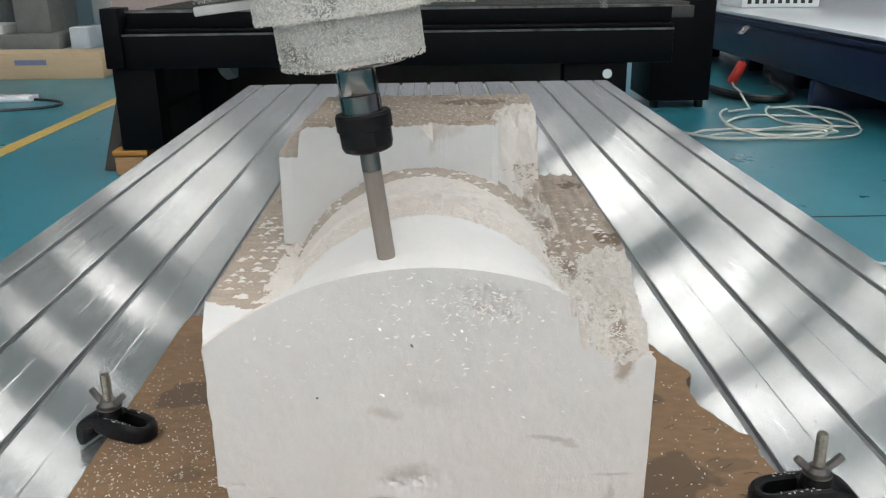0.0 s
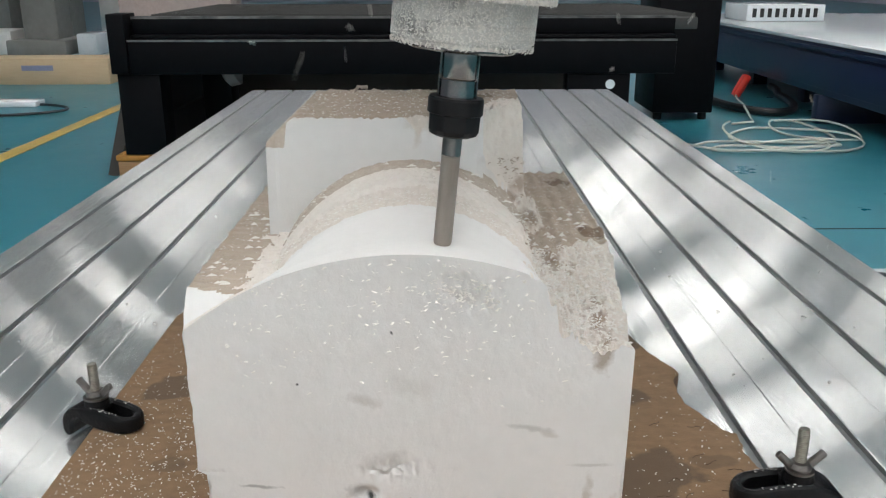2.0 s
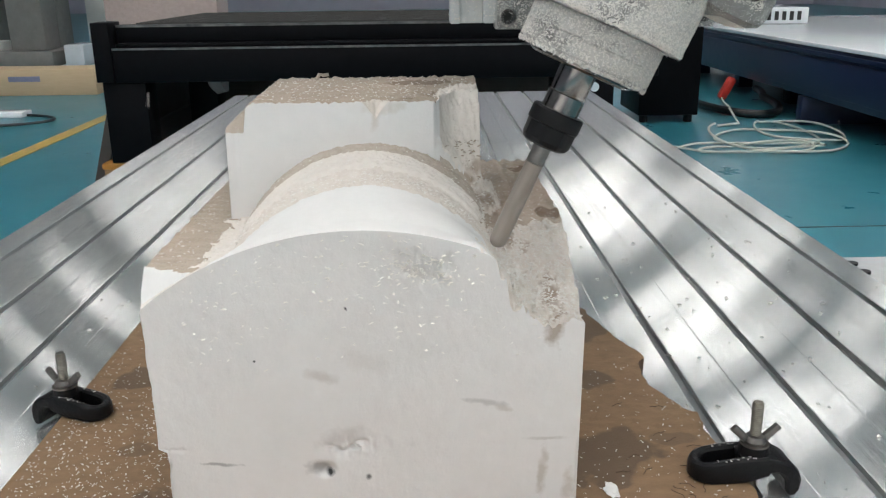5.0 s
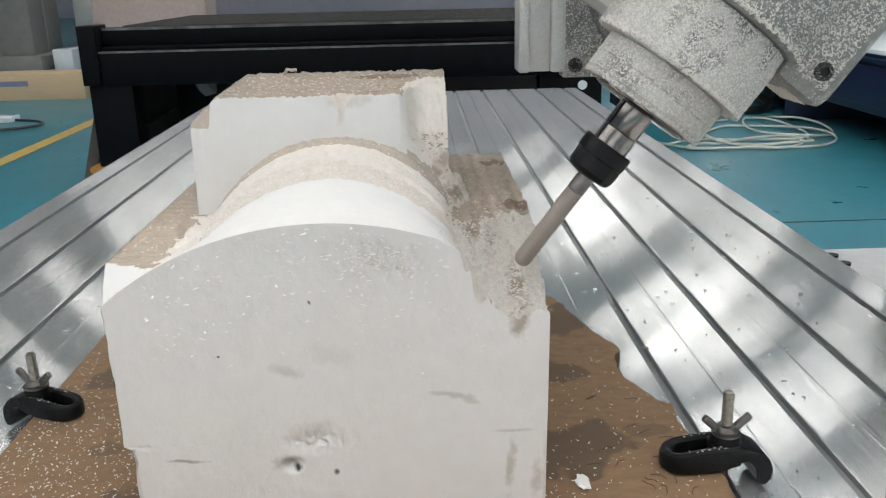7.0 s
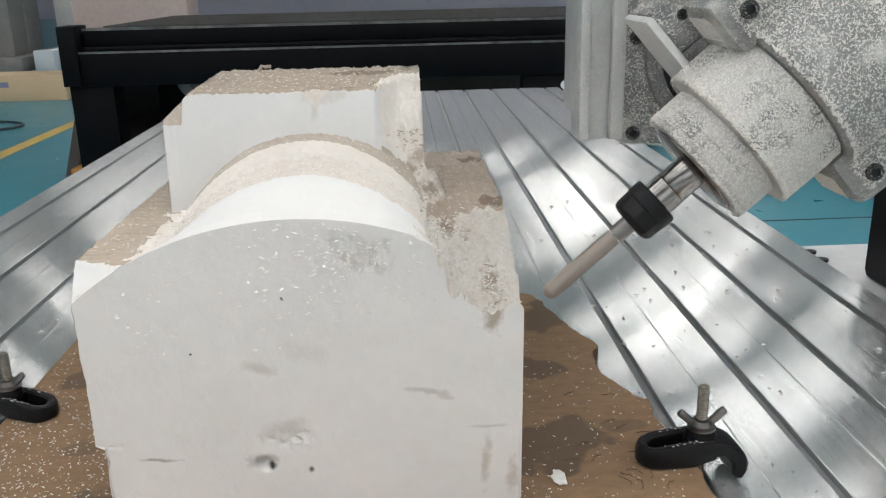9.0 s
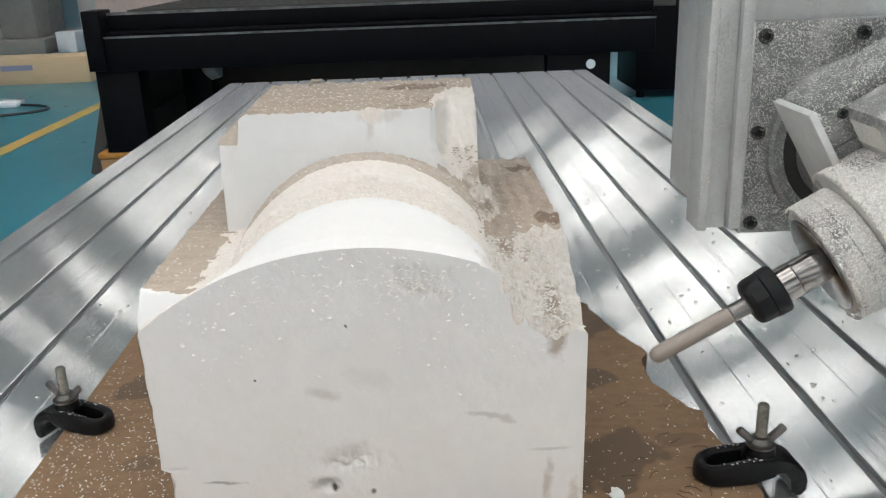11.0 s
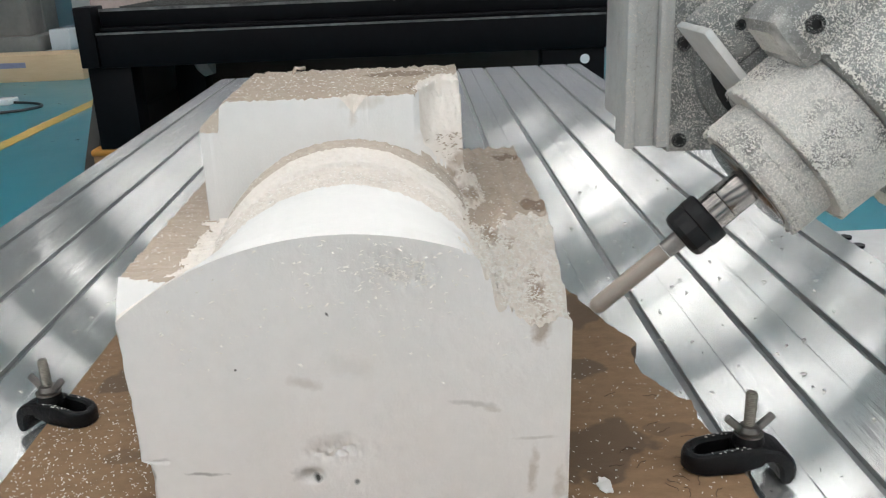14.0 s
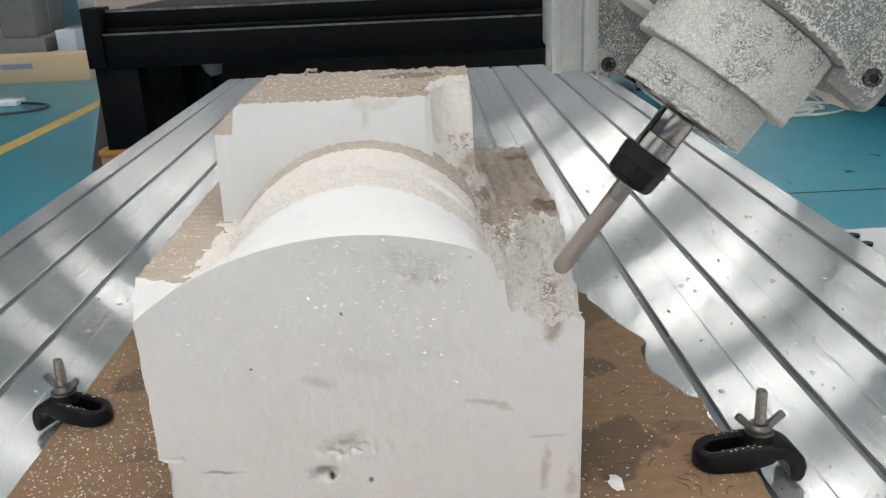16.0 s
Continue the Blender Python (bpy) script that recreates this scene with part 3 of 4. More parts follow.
bm = bmesh.new()
tube(bm, [(-0.052, 0.711, 0.311), (-0.049, 0.711, 0.3165), (-0.046, 0.712, 0.3155), (-0.041, 0.712, 0.3160)], 0.0016, 6)
part("torn_whisker", bm, BEIGE, foam)
bm = bmesh.new()
bmesh.ops.create_icosphere(bm, subdivisions=3, radius=1.0)
for v in bm.verts:
    n = 1 + 0.55 * fbm(v.co.x, v.co.y, v.co.z, 1.6)
    v.co = Vector((v.co.x * 0.0055 * n + 0.182, v.co.y * 0.0085 * n + 0.521, 0.0175 + v.co.z * 0.0022 * n))
tagged(part("foam_scrap", bm, FOAM), "jagged white foam scrap lying on the board", "foam scrap")

# ---- black clamps with bolts and wing nuts ----


def clamp_top(x):
    f = min(1.0, max(0.0, (x + 0.060) / 0.052))
    return 0.0155 + 0.0075 * f * (2 - f)


def clamp_body():
    """A cast clamp: a rounded loop lying on the board, a boss for the bolt, and a heel that hooks down to the table."""
    bm = bmesh.new()

    # the loop, swept as a rounded bar
    line = [(0.008 - 0.047 * k / 8, 0.0140, 0.0, 1.0) for k in range(8)]
    line += [(-0.039 - 0.0150 * math.sin(a), 0.0140 * math.cos(a), math.sin(a), math.cos(a)) for a in np.linspace(0, math.pi, 15)]
    line += [(-0.039 + 0.047 * k / 8, -0.0140, 0.0, -1.0) for k in range(1, 9)]
    rings = []
    for x, y, nx, ny in line:
        hi, lo = clamp_top(x), 0.0003 + 0.0055 * min(1.0, max(0.0, (x + 0.012) / 0.02))
        w = 0.0052
        sec = [(w, lo + 0.002), (w, hi - 0.0048), (w * 0.72, hi - 0.0016), (w * 0.15, hi), (-w * 0.55, hi - 0.0006), (-w, hi - 0.003), (-w, lo + 0.002), (-w * 0.7, lo), (w * 0.7, lo)]
        rings.append([bm.verts.new((x - nx * o, y + ny * o, z + 0.0003 * fbm(x + o, y, z, 160))) for o, z in sec])
    for a, b in zip(rings, rings[1:]):
        for k in range(9):
            bm.faces.new((a[k], a[(k + 1) % 9], b[(k + 1) % 9], b[k])).smooth = True
    bm.faces.new(rings[0])
    bm.faces.new(list(reversed(rings[-1])))
    # the thin web at the bottom of the loop
    box(bm, -0.050, 0.004, -0.0095, 0.0095, 0.0006, 0.0040, 0.001)
    # boss and heel
    outer = [(-0.014, 0.0215), (-0.004, 0.0228), (0.012, 0.0225), (0.022, 0.0200), (0.031, 0.0150), (0.0375, 0.0075), (0.0400, 0.000), (0.0395, -0.0070), (0.0350, -0.0120)]
    inner = [(-0.012, 0.0030), (-0.004, 0.0045), (0.006, 0.0065), (0.013, 0.0080), (0.019, 0.0065), (0.0235, 0.0010), (0.0245, -0.004), (0.0250, -0.0090), (0.0275, -0.0120)]
    rings = []
    for (xo, zo), (xi, zi) in zip(outer, inner):
        ring = []
        for q, f in ((0.62, 0.0), (0.9, 0.07), (1.0, 0.22), (1.0, 0.8), (0.85, 1.0), (-0.85, 1.0), (-1.0, 0.8), (-1.0, 0.22), (-0.9, 0.07), (-0.62, 0.0)):
            ring.append(bm.verts.new((xo + (xi - xo) * f, 0.0188 * q, zo + (zi - zo) * f)))
        rings.append(ring)
    for a, b in zip(rings, rings[1:]):
        for k in range(10):
            bm.faces.new((a[k], a[(k + 1) % 10], b[(k + 1) % 10], b[k])).smooth = True
    bm.faces.new(list(reversed(rings[0])))
    bm.faces.new(rings[-1])
    return bm


def make_clamp(k, top, at):
    """k: size of the casting; top: height of the bolt's end."""
    c = thing("toe_clamp", (0, 0, 0), "black cast clamp with bolt and wing nut on the board edge", "clamp", "table clamps")
    bm = clamp_body()
    for v in bm.verts:
        v.co = Vector((v.co.x * k, v.co.y * k, v.co.z * k if v.co.z > 0 else v.co.z))
    part("clamp_arm", bm, CLAMPBLACK, c)
    d = 0.0255 * k
    bm = bmesh.new()
    lathe(bm, [(0.0, 0.018 * k), (0.0150 * k, 0.018 * k), (0.0128 * k, d + 0.0035), (0.0, d + 0.0035)], 28)
    part("spacer", bm, CLAMPBLACK, c)
    d += 0.0036
    bm = bmesh.new()
    lathe(bm, [(0.0044, d), (0.0112, d), (0.0112, d + 0.0016), (0.0044, d + 0.0016)], 28)
    part("washer", bm, GREYSTEEL, c)
    d += 0.0017
    bm = bmesh.new()
    lathe(bm, [(0.0044, d), (0.0088, d), (0.0090, d + 0.002), (0.0070, d + 0.0055), (0.0044, d + 0.006)], 24)
    for q in (-1, 1):
        m = Matrix.Translation((q * 0.0060, 0, d + 0.0015)) @ Matrix.Rotation(q * radians(47), 4, "Y")
        n = len(bm.verts)
        box(bm, -0.0032, 0.0032, -0.0026, 0.0026, 0.0, 0.0175, 0.0018)
        bm.verts.ensure_lookup_table()
        for v in bm.verts[n:]:
            v.co = m @ v.co
    part("wing_nut", bm, GREYSTEEL, c)
    bm = bmesh.new()
    prof, z = [(0.0, -0.018)], -0.018
    while z < top - 0.0016:
        prof += [(0.0045, z), (0.0036, z + 0.0008)]
        z += 0.0016
    prof += [(0.0036, z), (0.0, z)]
    lathe(bm, prof, 16)
    part("bolt", bm, ZINC, c, "zinc threaded bolt")
    r = random.Random(int(k * 100))
    verts, faces = [], []
    for _ in range(26):
        x, y = r.uniform(-0.038, -0.004) * k, r.choice((-1, 1)) * r.uniform(0.0115, 0.0165) * k
        z = (clamp_top(x / k) + 0.0001) * k
        a = r.uniform(0.0004, 0.0011)
        m = pose(x, y, z, 0, 0, r.uniform(0, 360))
        n = len(verts)
        verts += [tuple(m @ Vector(p)) for p in ((-a, -a * 0.4, 0), (a, -a * 0.3, 0), (a * 0.8, a * 0.4, 0), (-a, a * 0.3, 0), (0, 0, a * 0.5))]
        faces += [(n, n + 1, n + 4), (n + 1, n + 2, n + 4), (n + 2, n + 3, n + 4), (n + 3, n, n + 4), (n + 3, n + 2, n + 1, n)]
    me = bpy.data.meshes.new("clamp_flakes")
    me.from_pydata(verts, [], faces)
    me.materials.append(FLAKE)
    o = new("clamp_flakes", me)
    o.parent = c
    tagged(o, "white foam flakes", kind="stuff")
    c.matrix_basis = at
    return c


make_clamp(0.88, 0.0625, pose(0.2985, 0.545, 0.0155, 0, 0, 3))
make_clamp(0.80, 0.0575, pose(-0.295, 0.676, 0.0155, 0, 0, 158))

# ---- milling head: it slides on the gantry, and its spindle swings ----
AXIS_Y, REACH, OFF, PLATE_Y = 0.500, 0.232, 0.006, 0.66
head = thing("milling_head", (0.1, PLATE_Y, 0.4), "grey milling head covered with white foam dust", "milling head")
bm = bmesh.new()
box(bm, -0.0885, 0.0885, 0.0, 0.022, -0.076, 0.101, 0.0015)
part("mounting_plate", bm, HEADGREY, head)
for x0, x1, y0 in ((-0.1250, -0.1170, -0.004), (-0.1168, -0.0987, 0.004), (-0.0985, -0.0890, -0.003)):
    bm = bmesh.new()
    box(bm, x0, x1, y0, 0.03, -0.071, 0.75, 0.001)
    part("slide_rail", bm, RAILGREY, head)
bm = bmesh.new()
box(bm, -0.115, 0.15, 0.0305, 0.12, -0.06, 0.80, 0.003)
part("slide_column", bm, RAILGREY, head)
bm = bmesh.new()
m = Matrix.Rotation(radians(90), 4, "X")
lathe(bm, [(0.0, 0.0005), (0.072, 0.0005), (0.072, 0.010), (0.069, 0.013), (0.061, 0.013), (0.061, 0.009), (0.0, 0.009)], 64, m)
flange = part("rotary_flange", bm, HEADGREY, head)
bm = bmesh.new()
lathe(bm, [(0.0, 0.0095), (0.060, 0.0095), (0.060, 0.0115), (0.0, 0.0115)], 64, m)
part("seal_ring", bm, DARKHOLE, flange)


bm = bmesh.new()
box(bm, -0.0889, -0.0872, -0.0012, -0.0002, -0.0755, 0.1005, 0.0003)
part("plate_edge", bm, RAILEDGE, head, "bare bright plate edge")


def cap_screw():
    bm = bmesh.new()
    m = Matrix.Rotation(radians(90), 4, "X")
    lathe(bm, [(0.0, 0.0005), (0.0058, 0.0005), (0.0058, 0.0035), (0.0053, 0.004), (0.0031, 0.004), (0.0031, 0.0018), (0.0, 0.0018)], 20, m)
    for f in bm.faces:
        if f.calc_center_median().y > -0.0039 and f.calc_center_median().xz.length < 0.0032:
            f.material_index = 1
    return bm


screw = part("cap_screw", cap_screw(), (DUSTBLACK, DARKHOLE), head)
screw.location = (-0.079, 0, -0.066)
for x, z in ((-0.079, 0.012), (-0.079, 0.090), (0.0, 0.090), (0.079, 0.090), (0.079, 0.012), (0.079, -0.066)):
    o = new("cap_screw", screw.data)
    o.parent, o.location = head, (x, 0, z)

SPIN = Matrix.Translation((-OFF, AXIS_Y - PLATE_Y, -REACH))
# the swinging bracket carries the spindle and its tool
def swung(name, boxes, mat, parent, label=""):
    bm = bmesh.new()
    for b in boxes:
        box(bm, *b)
    for v in bm.verts:
        v.co = SPIN @ v.co
    return part(name, bm, mat, parent, label)


bm = bmesh.new()
lathe(bm, [(0.0, 0.012), (0.050, 0.012), (0.050, 0.089), (0.0, 0.089)], 48, Matrix.Rotation(radians(90), 4, "X"))
spindle = part("swivel_hub", bm, HEADGREY, head, "dusted swivel hub that carries the spindle")
swung("bracket_back", [(-0.0575, 0.0575, 0.024, 0.070, 0.1735, 0.345, 0.002)], HEADGREY, spindle)
swung("bracket_plate", [(-0.092, 0.020, 0.012, 0.072, 0.1675, 0.1730, 0.001)], RAILEDGE, spindle)
for q in (-1, 1):
    a, b = sorted((q * 0.058, q * 0.092))
    swung("bracket_cheek", [(a, b if q < 0 else 0.085, 0.0225, 0.071, 0.1735 if q < 0 else 0.215, 0.345, 0.002)], HEADGREY, spindle)
    a, b = sorted((q * 0.044, q * 0.085))
    swung("clamp_lug", [(a, b, -0.034, 0.022, 0.190, 0.345, 0.009)], HEADWHITE, spindle)


def turned(name, profile, mat, label="", n=64, lift=0.0):
    bm = bmesh.new()
    lathe(bm, profile, n, SPIN @ Matrix.Translation((0, 0, lift)))
    return part(name, bm, mat, spindle, label)


turned("spindle_body", [(0.0, 0.198), (0.058, 0.198), (0.062, 0.202), (0.062, 0.36), (0.0, 0.36)], HEADWHITE, "white dusted spindle housing", lift=0.004)
turned("spindle_step", [(0.0, 0.154), (0.0512, 0.154), (0.0537, 0.1565), (0.0537, 0.1975), (0.0, 0.1975)], NOSECREAM, lift=0.004)
turned("spindle_nose", [(0.0, 0.1275), (0.030, 0.1265), (0.039, 0.1265), (0.0425, 0.130), (0.0430, 0.1395), (0.0422, 0.1400), (0.0422, 0.1406), (0.0432, 0.1412), (0.0432, 0.1535), (0.0, 0.1535)], NOSECREAM, lift=0.004)
turned("dust_washer", [(0.0, 0.1235), (0.031, 0.1235), (0.0345, 0.1250), (0.0345, 0.1262), (0.0, 0.1262)], STEEL, "polished steel dust washer", lift=0.004)
turned("arbor", [(0.0, 0.0985), (0.0125, 0.0985), (0.0125, 0.1100), (0.0118, 0.1106), (0.0122, 0.1112), (0.0122, 0.1272), (0.0, 0.1272)], STEEL, "polished steel collet arbor")
bm = bmesh.new()
lathe(bm, [(0.0, 0.0748), (0.0120, 0.0748), (0.0150, 0.0762), (0.0166, 0.0790), (0.0168, 0.0885), (0.0174, 0.0893), (0.0174, 0.0978), (0.0166, 0.0992), (0.0, 0.0992)], 48, SPIN)
for v in bm.verts:
    # shallow flats round the nut's lower half
    p = v.co - SPIN.translation
    rad = math.hypot(p.x, p.y)
    if rad > 0.015 and p.z < 0.0887:
        a = (math.atan2(p.y, p.x) + math.pi / 8) % (math.pi / 4) - math.pi / 8
        f = min(1.0, 0.945 / math.cos(a))
        v.co.x, v.co.y = SPIN.translation.x + p.x * f, SPIN.translation.y + p.y * f
part("collet_nut", bm, BLACKOX, spindle, "black collet nut with flats", 22)
cut = [(0.0, 0.0)] + [(0.0060 * math.sin(a), 0.0060 * (1 - math.cos(a))) for a in np.linspace(0.2, math.pi / 2, 8)] + [(0.0060, 0.062), (0.0, 0.062)]
turned("ball_end_cutter", cut, CUTTER, "dust-coated ball-end milling cutter", 24)
turned("cutter_shank", [(0.0, 0.0625), (0.0062, 0.0625), (0.0062, 0.0747), (0.0, 0.0747)], GREYSTEEL, "", 24)
for x in (-0.067, 0.067):
    for z in (0.209, 0.275):
        o = new("cap_screw", screw.data)
        o.parent = spindle
        o.matrix_basis = SPIN @ Matrix.Translation((x, -0.034, z)) @ Matrix.Scale(0.95, 4)
# a small screw stands in for the dark hole in the cheek
o = new("cap_screw", screw.data)
o.parent = spindle
o.matrix_basis = SPIN @ Matrix.Translation((-0.078, 0.0222, 0.190)) @ Matrix.Scale(0.6, 4)

# loose fluff on the head
def fluff(name, places, parent, seed, size=(0.0005, 0.0014)):
    r = random.Random(seed)
    verts, faces = [], []
    for p, nrm in places:
        q = Vector(nrm).to_track_quat("Z", "Y").to_matrix().to_4x4()
        m = Matrix.Translation(p) @ q @ pose(0, 0, 0, r.uniform(-28, 28), r.uniform(-28, 28), r.uniform(0, 360))
        a = r.uniform(*size)
        b = a * r.uniform(0.22, 0.45)
        n = len(verts)
        for c in ((-a, -b, 0), (a, -b * 0.5, 0.0003), (a * 0.8, b, 0), (-a * 0.6, b, 0.0003), (0, 0, b * 1.2)):
            verts.append(tuple(m @ Vector(c)))
        faces += [(n, n + 1, n + 4), (n + 1, n + 2, n + 4), (n + 2, n + 3, n + 4), (n + 3, n, n + 4), (n + 3, n + 2, n + 1, n)]
    me = bpy.data.meshes.new(name)
    me.from_pydata(verts, [], faces)
    me.materials.append(FLAKE)
    o = new(name, me)
    o.parent = parent
    return tagged(o, "white foam fluff", kind="stuff")


rnd = random.Random(31)
places = []
for r0, z0, z1, n in ((0.0432, 0.134, 0.157, 2800), (0.0537, 0.160, 0.201, 9000), (0.062, 0.206, 0.33, 20000)):
    for _ in range(n):
        a, z = rnd.uniform(math.pi * 0.75, math.pi * 2.25), rnd.uniform(z0, z1)
        nrm = Vector((math.cos(a), math.sin(a), 0))
        places.append((SPIN @ (r0 * nrm + Vector((0, 0, z))), nrm))
fluff("spindle_fluff", places, spindle, 3, (0.0004, 0.0012))
places = [((rnd.uniform(-0.088, 0.088), -0.0002, rnd.uniform(-0.075, 0.1)), (0, -1, 0)) for _ in range(8500)]
places += [((rnd.uniform(-0.125, -0.117), -0.0042, rnd.uniform(-0.07, 0.25)), (0, -1, 0)) for _ in range(600)]
places += [((rnd.uniform(-0.098, -0.089), -0.0032, rnd.uniform(-0.07, 0.25)), (0, -1, 0)) for _ in range(600)]
places += [((rnd.uniform(-0.1165, -0.099), 0.0038, rnd.uniform(-0.07, 0.25)), (0, -1, 0)) for _ in range(250)]
places += [((-0.1252, rnd.uniform(-0.003, 0.03), rnd.uniform(-0.07, 0.25)), (-1, 0, 0)) for _ in range(350)]
fluff("plate_fluff", places, head, 4, (0.0004, 0.0012))
places = []
for q, n in ((-1, 2600), (1, 2000)):
    for _ in range(n):
        places.append((SPIN @ Vector((q * rnd.uniform(0.053, 0.076), -0.0343, rnd.uniform(0.200, 0.335))), (0, -1, 0)))
        places.append((SPIN @ Vector((q * rnd.uniform(0.059, 0.076), rnd.uniform(-0.024, 0.012), 0.1898)), (0, 0, -1)))
for _ in range(1500):
    places.append((SPIN @ Vector((rnd.uniform(-0.091, -0.059), 0.0222, rnd.uniform(0.175, 0.34))), (0, -1, 0)))
    places.append((SPIN @ Vector((-0.0922, rnd.uniform(0.013, 0.07), rnd.uniform(0.175, 0.34))), (-1, 0, 0)))
fluff("bracket_fluff", places, spindle, 6, (0.0004, 0.0012))

places = []
for r0, z0, n in ((0.0430, 0.1312, 500), (0.0537, 0.1590, 900), (0.062, 0.2045, 900)):
    for _ in range(n):
        a = rnd.uniform(math.pi * 0.75, math.pi * 2.25)
        nrm = Vector((math.cos(a), math.sin(a), -0.5)).normalized()
        places.append((SPIN @ Vector((r0 * math.cos(a), r0 * math.sin(a), z0 + rnd.uniform(-0.0008, 0.002))), nrm))
fluff("rim_fluff", places, spindle, 9, (0.0006, 0.0016))

# ---- gantry that carries the head ----
gantry = thing("gantry", (0, 1.0, 0), "black steel gantry astride the machine table", "gantry")
for s in (-1, 1):
    bm = bmesh.new()
    box(bm, min(s * 0.722, s * 0.96), max(s * 0.722, s * 0.96), -0.20, 0.085, -0.035, 0.72, 0.012)
    part("upright", bm, BLACKSTEEL, gantry)
    bm = bmesh.new()
    box(bm, min(s * 0.662, s * 0.99), max(s * 0.662, s * 0.99), -0.30, 0.235, -0.055, -0.035, 0.004)
    part("foot_plate", bm, GREYMET, gantry, "light grey foot plate")
    for y in (0.155, 0.195):
        bm = bmesh.new()
        lathe(bm, [(0, -0.035), (0.009, -0.035), (0.009, -0.031), (0, -0.031)], 14, Matrix.Translation((s * 0.700, y, 0)))
        part("foot_bolt", bm, BLACKOX, gantry)
    bm = bmesh.new()
    box(bm, min(s * 0.80, s * 0.95), max(s * 0.80, s * 0.95), -0.28, 0.2, FLOOR_Z, -0.055, 0.005)
    part("side_beam", bm, BLACKSTEEL, gantry)
bm = bmesh.new()
box(bm, -0.96, 0.96, -0.21, 0.11, 0.721, 1.05, 0.01)
part("cross_beam", bm, BLACKSTEEL, gantry)

# ---- black machine bed in the background ----
bed = thing("machine_bed", (0, 4.75, FLOOR_Z), "black steel machine bed standing on the teal floor", "machine bed")


def bed_part(name, x0, x1, y0, y1, z0, z1, mat=BLACKSTEEL, bevel=0.006, label=""):
    bm = bmesh.new()
    box(bm, x0, x1, y0 - 4.75, y1 - 4.75, z0 - FLOOR_Z, z1 - FLOOR_Z, bevel)
    return part(name, bm, mat, bed, label)


bed_part("top_rail", -1.64, 1.34, 4.80, 4.90, 0.085, 0.180)
bed_part("lower_rail", -1.654, 1.34, 4.74, 4.90, -0.125, 0.060)
bed_part("end_plate", -1.75, -1.655, 4.72, 4.92, -0.12, 0.197)
# patchy grey strips paint in the highlights along the rails' upper edges
EDGE = material("rail_edge_highlight", (0.20, 0.195, 0.19), 0.45, second=(0.03, 0.03, 0.032), scale=9, amount=0.35)
bed_part("worn_edge", -1.654, 1.34, 4.737, 4.7395, 0.050, 0.0610, EDGE, 0.0, "grey strip painted as a highlight on the rail edge")
bed_part("worn_edge", -1.64, 1.34, 4.797, 4.7995, 0.168, 0.1810, EDGE, 0.0, "grey strip painted as a highlight on the rail edge")
# side sheet added to close the view and darken the space below
bed_part("side_panel", -1.66, -1.62, 4.955, 6.44, FLOOR_Z + 0.03, 0.09, BROWNPANEL, 0.0)
bed_part("brace", -1.60, -1.56, 5.0, 5.9, -0.50, -0.40, BROWNPANEL, 0.0)
bed_part("leg", -1.735, -1.50, 4.76, 4.95, -0.575, -0.12)
bed_part("leg", 0.75, 1.10, 4.76, 4.90, -0.60, -0.125)
bed_part("ledge", -1.64, 1.34, 4.76, 4.88, 0.0605, 0.0840, label="thin black ledge between the rails")
bed_part("leg", -1.44, -1.26, 5.4, 5.6, FLOOR_Z + 0.02, 0.1)
bed_part("deck", -1.60, 1.5, 4.93, 6.6, 0.10, 0.165, DECK, label="dark slatted deck")
for i in range(24):
    y = 4.97 + i * 0.068
    bed_part("slat", -1.58, 1.48, y, y + 0.012, 0.166, 0.185, DECK, 0.0)
# dark back and floor sheets stand in for the shade under the bed
bed_part("back_panel", -1.50, 1.45, 6.45, 6.50, FLOOR_Z + 0.002, 0.09, BROWNPANEL, 0.0, "dull brown sheet standing in for shade under the bed")
bed_part("floor_tray", -1.45, 0.74, 5.0, 6.44, FLOOR_Z + 0.002, FLOOR_Z + 0.03, BROWNPANEL, 0.0)
bed_part("foot_pad", -1.80, -1.60, 4.76, 4.90, -0.615, -0.577, ORANGE, 0.012, "orange levelling pad")
bed_part("foot_block", -1.79, -1.63, 4.77, 4.90, FLOOR_Z + 0.001, -0.616, WOOD, 0.004, "raw wooden block")
bed_part("foot_block", 0.8, 1.05, 4.77, 4.89, FLOOR_Z + 0.001, -0.602, WOOD, 0.004)
bed_part("foot_block", -1.40, -1.30, 5.45, 5.55, FLOOR_Z + 0.001, FLOOR_Z + 0.019, WOOD, 0.002)
# pale disc stands in for the bright round hole in the leg
bm = bmesh.new()
lathe(bm, [(0, 0), (0.026, 0), (0.026, 0.006), (0, 0.006)], 24, Matrix.Translation((0.989, 4.758 - 4.75, -0.185 - FLOOR_Z)) @ Matrix.Rotation(radians(90), 4, "X"))
part("round_cap", bm, WHITETOP, bed, "pale disc for the bright hole in the leg")
bm = bmesh.new()
lathe(bm, [(0, -0.05), (0.05, -0.05), (0.085, -0.03), (0.09, 0.03), (0.05, 0.05), (0, 0.05)], 28, Matrix.Translation((-1.23, 5.3 - 4.75, -0.17 - FLOOR_Z)) @ Matrix.Rotation(radians(70), 4, "Y"))
part("roller", bm, PINK, bed, "pale round roller end")
bm = bmesh.new()
box(bm, -0.03, 0.03, 0, 0.6, 0, 0.62)
for v in bm.verts:
    v.co = pose(-1.86, 4.86, FLOOR_Z, 0, 16, 6) @ v.co
tagged(part("leaning_panel", bm, BROWNPANEL), "dull brown panel leaning against the machine bed", "panel")

bm = bmesh.new()
tube(bm, [(-0.15, 6.2, -0.345), (0.25, 6.2, -0.30), (0.62, 6.2, -0.262)], 0.022, 8)
